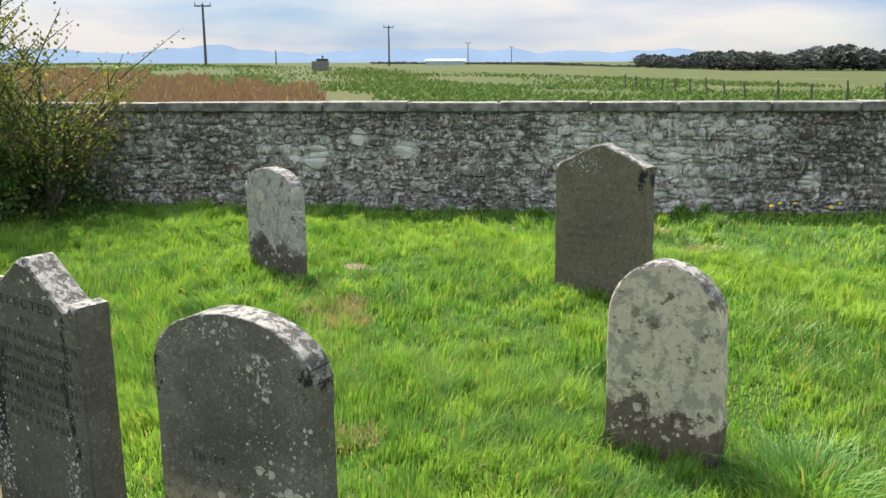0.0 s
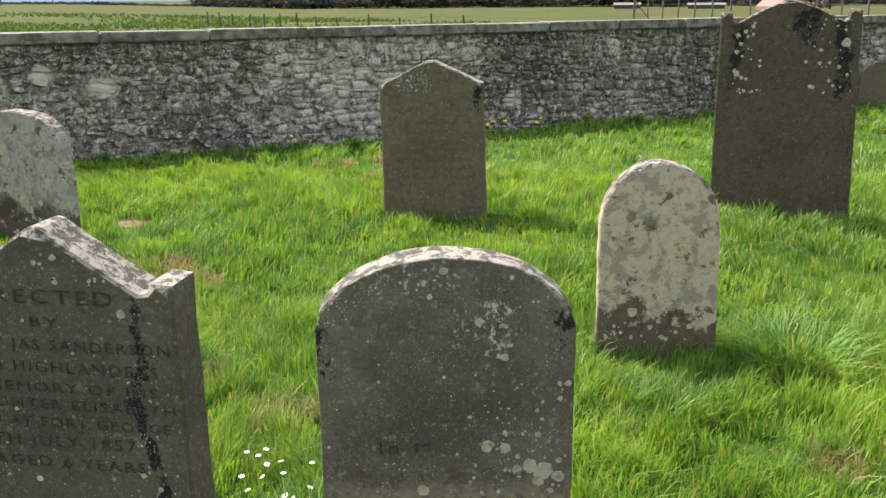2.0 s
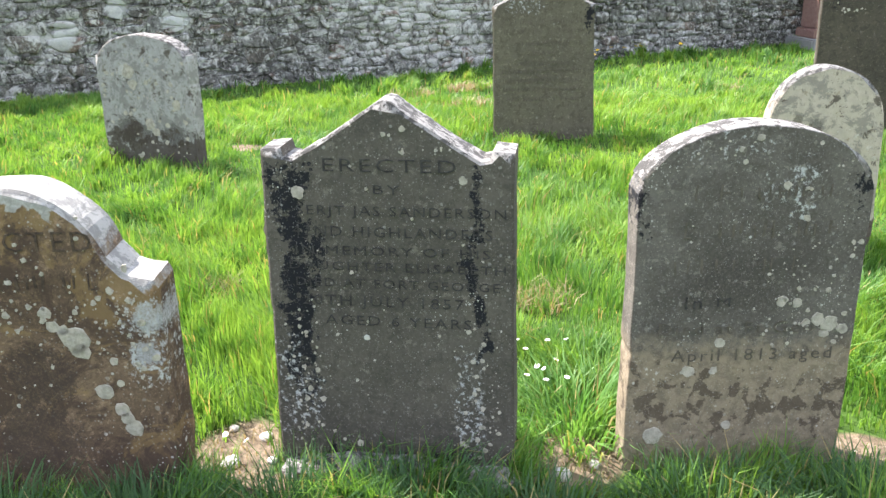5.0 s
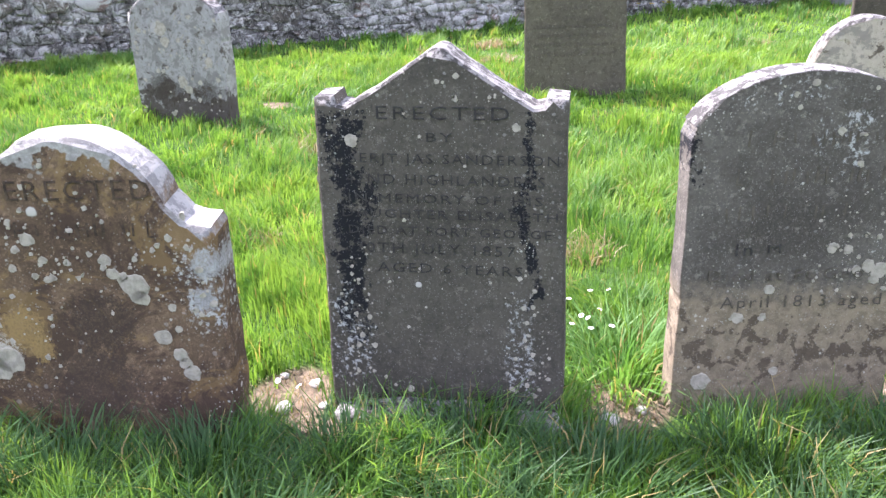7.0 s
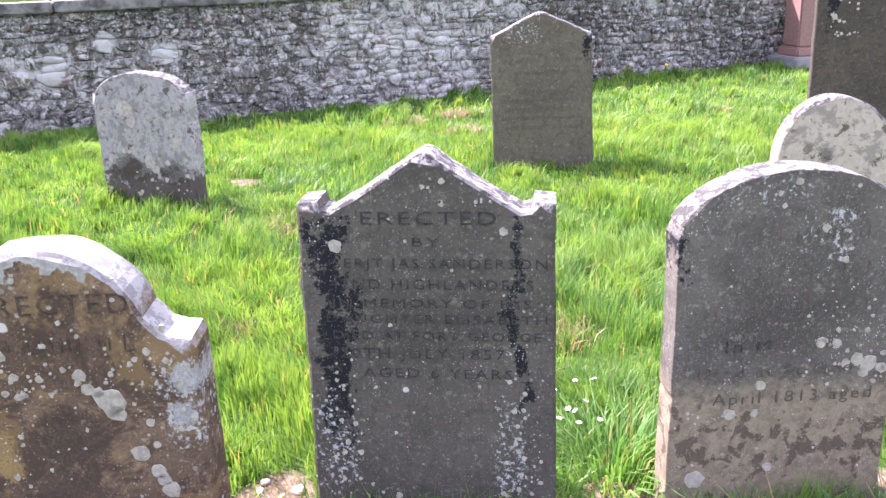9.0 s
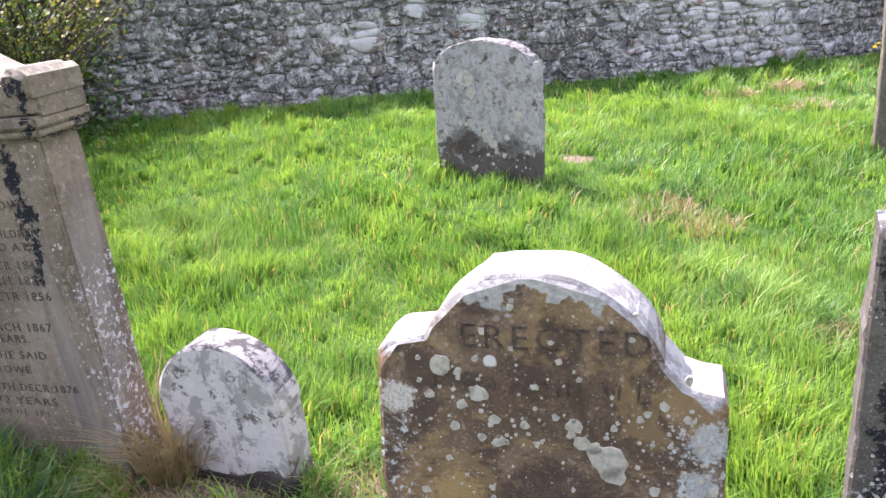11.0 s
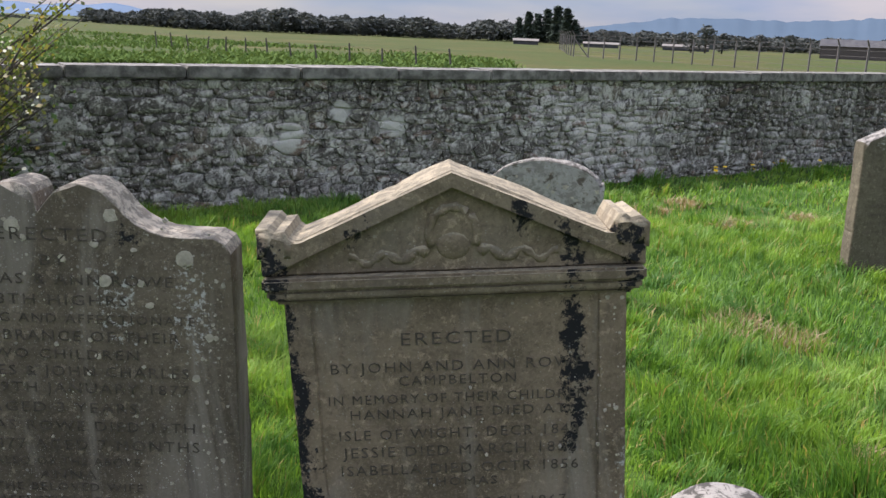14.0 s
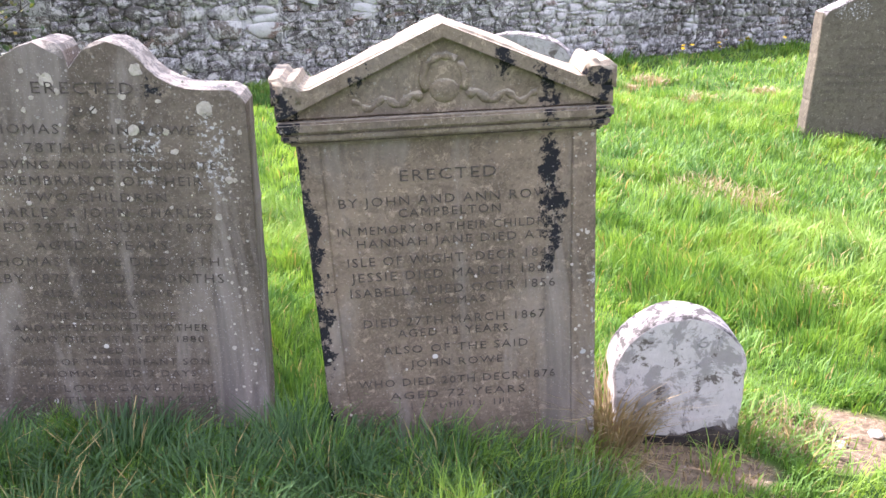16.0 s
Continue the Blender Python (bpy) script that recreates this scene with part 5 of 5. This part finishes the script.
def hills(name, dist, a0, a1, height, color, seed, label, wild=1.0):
    """A long ridge, with the haze painted into its surface colour."""
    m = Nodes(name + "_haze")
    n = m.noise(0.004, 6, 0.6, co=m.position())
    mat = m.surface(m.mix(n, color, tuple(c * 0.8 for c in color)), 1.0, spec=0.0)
    k = 220
    verts, faces = [], []
    for i in range(k + 1):
        deg = a0 + (a1 - a0) * i / k
        f = i / k
        env = min(1, f * 7, (1 - f) * 7)
        h = height * env * (0.6 + 0.42 * noise.noise(Vector((f * (5 + 8 * wild), seed, 0))) + 0.24 * wild * noise.noise(Vector((f * 37.0, seed, 3))) + 0.05 * noise.noise(Vector((f * 120.0, seed, 3))))
        x, y = at_bearing(deg, dist)
        x2, y2 = at_bearing(deg, dist * 1.12)
        x1, y1 = at_bearing(deg, dist * 1.06)
        verts += [(x, y, -6), (x1, y1, max(1, h * 0.5 - 3)), (x2, y2, max(3, h))]
    for i in range(k):
        b = i * 3
        faces += [(b, b + 3, b + 4, b + 1), (b + 1, b + 4, b + 5, b + 2)]
    me = bpy.data.meshes.new(name)
    me.from_pydata(verts, [], faces)
    me.materials.append(mat)
    ob = smooth(new(name, me))
    return tagged(ob, label, "hills", kind="structure")


hills("backdrop_hills_west", 3400, -80, -12, 88, (0.135, 0.185, 0.255), 4.2, "low hills on the horizon, haze painted in as blue")
hills("backdrop_hill_east", 2600, 4.5, 60, 112, (0.085, 0.12, 0.16), 9.7, "long wooded hill on the horizon, haze painted in as grey-blue", 0.15)

# ---- vegetation ----


def yard_points(n, x0, x1, y0, y1):
    """Random places in the yard: not in the wall, and thinned on bare soil."""
    x, y = np.random.uniform(x0, x1, n), np.random.uniform(y0, y1, n)
    keep = y < WALL_SLOPE * x + 11.08
    for cx, cy, rx, ry in SOIL:
        d = ((x - cx) / rx) ** 2 + ((y - cy) / ry) ** 2 + 0.35 * wave(x, y, 9, 1.0)
        keep &= (d > 1.0) | (np.random.uniform(0, 1, n) < 0.07)
    return x[keep], y[keep]


def build_grass():
    parts = []
    for n, box4, tall, wide in ((320000, (-6.3, 4.2, 0.6, 4.3), 0.1, 0.0046), (210000, (-8.5, 5.2, 4.3, 8.0), 0.095, 0.0065), (100000, (-9.5, 7.5, 8.0, 15.5), 0.1, 0.011), (46000, (-9.5, 7.5, -4.0, 0.6), 0.1, 0.012), (22000, (-11.0, -6.3, 0.6, 4.3), 0.1, 0.012), (16000, (4.2, 8.0, 0.6, 5.5), 0.1, 0.012)):
        x, y = yard_points(n, *box4)
        # two fifths of the blades gather in tufts
        k = int(len(x) * 0.4)
        home = np.random.randint(k, len(x), max(1, k // 55))
        pick = home[np.random.randint(0, len(home), k)]
        x[:k], y[:k] = x[pick] + np.random.normal(0, 0.03, k), y[pick] + np.random.normal(0, 0.03, k)
        taller = np.concatenate([np.full(k, 1.35), np.full(len(x) - k, 0.85)])
        patch = wave(x, y, 2.3, 0.7)
        h = tall * (0.8 + 0.42 * patch + 0.25 * wave(x, y, 7.5, 3.0)) * np.random.uniform(0.45, 1.35, len(x))
        h = np.clip(h * taller, 0.02, 0.24)
        turn = 2.6 * wave(x, y, 1.4, 4.0) + 2.2 * wave(x, y, 8.0, 1.5) + np.random.normal(0, 1.1, len(x))
        lean = np.clip(np.random.uniform(0.1, 1.0, len(x)) + 0.3 * wave(x, y, 3.1, 6.0), 0.03, 1.4)
        parts.append((x, y, ground_z(x, y), h, wide * np.random.uniform(0.7, 1.5, len(x)), lean, turn))
    cols = [np.concatenate(c) for c in zip(*parts)]
    ob = blades("grass", *cols, MAT_GRASS)
    tagged(ob, "thick bright green uncut churchyard grass", "grass", kind="stuff")


build_grass()


def tuft(x, y, radius, n, tall, wide, material, name, label, droop=1.0, group="", flat_lie=False):
    a, r = np.random.uniform(0, math.tau, n), radius * np.sqrt(np.random.uniform(0, 1, n))
    px, py = x + r * np.cos(a), y + r * np.sin(a)
    ob = blades(name, px, py, ground_z(px, py), tall * np.random.uniform(0.5, 1.2, n), wide * np.random.uniform(0.7, 1.4, n),
                droop * (0.4 + r / radius) * np.random.uniform(0.6, 1.2, n), a + np.random.normal(0, 2.5 if flat_lie else 0.5, n), material)
    return tagged(ob, label, "grass", group, kind="stuff")


tuft(1.25, 4.0, 0.24, 600, 0.15, 0.007, MAT_TUFT, "grass_tuft", "long arching grass tuft beside the pale headstone", 1.1)
tuft(-3.09, 2.1, 0.09, 420, 0.27, 0.005, MAT_STRAW, "dry_grass_tuft", "tall straw-coloured dead grass between two headstones", 0.7)
tuft(-3.12, 2.0, 0.11, 200, 0.14, 0.005, MAT_STRAW, "dry_grass_tuft", "flattened straw-coloured dead grass at a headstone foot", 1.4)
tuft(-2.48, 2.22, 0.17, 420, 0.06, 0.005, MAT_STRAW, "dry_grass_tuft", "yellowed grass round bare soil", 1.0, flat_lie=True)
tuft(-2.5, 2.2, 0.2, 420, 0.08, 0.005, MAT_TUFT, "grass_tuft", "short matted grass beside the white-crusted marker", 1.0, flat_lie=True)
tuft(-2.82, 1.9, 0.26, 420, 0.03, 0.004, MAT_STRAW, "grass_clippings", "withered grass litter on bare soil", 1.3, flat_lie=True)
tuft(-1.42, 2.1, 0.17, 160, 0.03, 0.004, MAT_STRAW, "grass_clippings", "withered grass litter on bare soil", 1.3, flat_lie=True)
tuft(-0.43, 2.13, 0.17, 160, 0.03, 0.004, MAT_STRAW, "grass_clippings", "withered grass litter on bare soil", 1.3, flat_lie=True)
tuft(-0.4, 2.35, 0.2, 500, 0.14, 0.006, MAT_TUFT, "grass_tuft", "coarse grass tuft between two headstones", 1.1)
# darkened coarse tufts along the shaded strip before the headstones
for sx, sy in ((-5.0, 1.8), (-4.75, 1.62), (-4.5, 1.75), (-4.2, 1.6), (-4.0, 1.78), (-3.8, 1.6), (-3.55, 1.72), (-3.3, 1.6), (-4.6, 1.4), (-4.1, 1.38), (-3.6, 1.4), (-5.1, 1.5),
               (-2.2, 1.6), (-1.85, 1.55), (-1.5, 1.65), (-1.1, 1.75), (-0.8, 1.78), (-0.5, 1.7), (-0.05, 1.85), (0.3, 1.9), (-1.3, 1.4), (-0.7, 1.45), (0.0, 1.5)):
    tuft(sx, sy, 0.21, 720, 0.14, 0.0052, MAT_COARSE_SHADED, "grass_tuft", "coarse uncut grass before the headstones, colour darkened for their shade", 0.8, "coarse grass before the headstones")
for sx, sy, sr in ((-0.77, 3.2, 0.14), (-0.56, 3.29, 0.14), (-1.94, 8.1, 0.22), (-1.35, 7.4, 0.2), (-2.17, 4.65, 0.16), (-1.45, 8.6, 0.22), (-2.03, 4.85, 0.17), (-1.78, 4.6, 0.17), (-0.6, 7.8, 0.15),
                   (-2.0, 3.3, 0.13), (0.9, 8.3, 0.2), (2.6, 8.9, 0.25), (1.9, 3.6, 0.1), (1.2, 3.1, 0.09), (-1.2, 3.5, 0.12), (3.0, 5.4, 0.18)):
    n = int(1500 * sr)
    tuft(sx, sy, sr, n, 0.085, 0.005 if sy < 5 else 0.01, MAT_STRAW, "grass_clippings", "small heap of dried mown grass on the turf", 0.9, "dried grass heaps", True)


def build_field_plants():
    rng = np.random.RandomState(3)
    n = 95000
    deg, dist = rng.uniform(-68, -41.5, n), 14 + 120 * rng.uniform(0, 1, n) ** 1.5
    keep = dist < 118 - (deg + 68) * 2.9 + 7 * np.sin(deg * 1.7) + 5 * np.sin(deg * 5.1)
    deg, dist = deg[keep], dist[keep]
    x, y = np.sin(np.radians(deg)) * dist, np.cos(np.radians(deg)) * dist
    ob = blades("reed_bed", x, y, ground_z(x, y), rng.uniform(0.3, 0.75, len(x)), rng.uniform(0.04, 0.08, len(x)), rng.uniform(0.1, 0.6, len(x)), rng.uniform(0, 6.28, len(x)), MAT_REED)
    tagged(ob, "strip of dry brown reeds beyond the boundary wall", "reeds", kind="stuff")
    n = 90000
    deg, dist = rng.uniform(-66, -2, n), 34 + 150 * rng.uniform(0, 1, n) ** 1.6
    x, y = np.sin(np.radians(deg)) * dist, np.cos(np.radians(deg)) * dist
    keep = (wave(x, y, 0.16, 2.0) + rng.uniform(-0.5, 0.5, n) > 0.05) & (dist < 175 - (deg + 66) * 2.0)
    x, y, dist = x[keep], y[keep], dist[keep]
    ob = blades("crop", x, y, ground_z(x, y), rng.uniform(0.12, 0.34, len(x)), rng.uniform(0.08, 0.2, len(x)), rng.uniform(0.4, 1.4, len(x)), rng.uniform(0, 6.28, len(x)), MAT_CROP)
    tagged(ob, "patchy leafy green crop in the field", "crop", kind="stuff")


build_field_plants()


def daisy(m, tall, petal, label, petals=13, size=0.009):
    ob = thing("daisy", m, label, "flower", "flowers in the grass")
    bm = bmesh.new()
    tube(bm, [(0, 0, -0.01), (0.004, 0, tall * 0.6), (0, 0, tall)], [0.0012] * 3, 5)
    part("stem", bm, MAT_TUFT, ob)
    bm = bmesh.new()
    for k in range(petals):
        a = math.tau * k / petals
        c, s = math.cos(a), math.sin(a)
        w = size * 0.22
        bm.faces.new([bm.verts.new(p) for p in ((c * size * 0.25 + s * w, s * size * 0.25 - c * w, tall), (c * size + s * w, s * size - c * w, tall + 0.002),
                                                (c * size - s * w, s * size + c * w, tall + 0.002), (c * size * 0.25 - s * w, s * size * 0.25 + c * w, tall))])
    part("petals", bm, petal, ob)
    bm = bmesh.new()
    bmesh.ops.create_uvsphere(bm, u_segments=8, v_segments=5, radius=size * 0.36)
    bmesh.ops.scale(bm, vec=(1, 1, 0.5), verts=bm.verts)
    bmesh.ops.translate(bm, vec=(0, 0, tall + 0.001), verts=bm.verts)
    part("centre", bm, MAT_YELLOW, ob)
    return ob


first = daisy(pose(-0.75, 2.78, float(ground_z(-0.75, 2.78))), 0.1, MAT_PETAL, "small white daisy in the grass between headstones")
rnd1 = random.Random(3)
for cx, cy, k in ((-0.62, 2.74, 6), (-0.56, 2.5, 7), (-0.5, 2.66, 4), (-1.33, 2.12, 3)):
    for _ in range(k):
        x, y = cx + rnd1.uniform(-0.11, 0.11), cy + rnd1.uniform(-0.09, 0.09)
        copy_thing(first, pose(x, y, float(ground_z(x, y)), rnd1.uniform(-35, 10), rnd1.uniform(-20, 20), rnd1.uniform(0, 360)))
yellow = daisy(pose(-0.95, 10.55, float(ground_z(-0.95, 10.55))), 0.16, MAT_YELLOW, "yellow dandelion at the wall foot", 15, 0.024)
for _ in range(12):
    x = rnd1.uniform(-1.2, 0.9)
    y = 11.07 + WALL_SLOPE * x - rnd1.uniform(0.12, 0.35)
    copy_thing(yellow, pose(x, y, float(ground_z(x, y)), rnd1.uniform(-40, 0), rnd1.uniform(-20, 20), rnd1.uniform(0, 360)))


def pebble(x, y, size, seed):
    rnd = random.Random(seed)
    bm = bmesh.new()
    bmesh.ops.create_icosphere(bm, subdivisions=2, radius=size)
    for v in bm.verts:
        v.co *= 1 + 0.35 * noise.noise(v.co * (1.3 / size) + Vector((seed, 0, 0)))
        v.co.z *= 0.55
    ob = smooth(part("pebble", bm, MAT_PEBBLE))
    ob.matrix_world = pose(x, y, float(ground_z(x, y)) + size * 0.25, 0, 0, rnd.uniform(0, 360))
    return tagged(ob, "chipped whitish stone lying on bare soil", "stone", "loose stones by the headstones")


for i, (px, py, ps) in enumerate(((-1.36, 2.2, 0.022), (-1.42, 2.05, 0.03), (-1.45, 1.99, 0.02), (-1.3, 2.08, 0.017), (-1.48, 2.24, 0.018), (-0.45, 2.08, 0.028), (-0.36, 2.14, 0.02), (-2.3, 2.15, 0.02), (-2.15, 2.22, 0.026))):
    pebble(px, py, ps, i + 1)
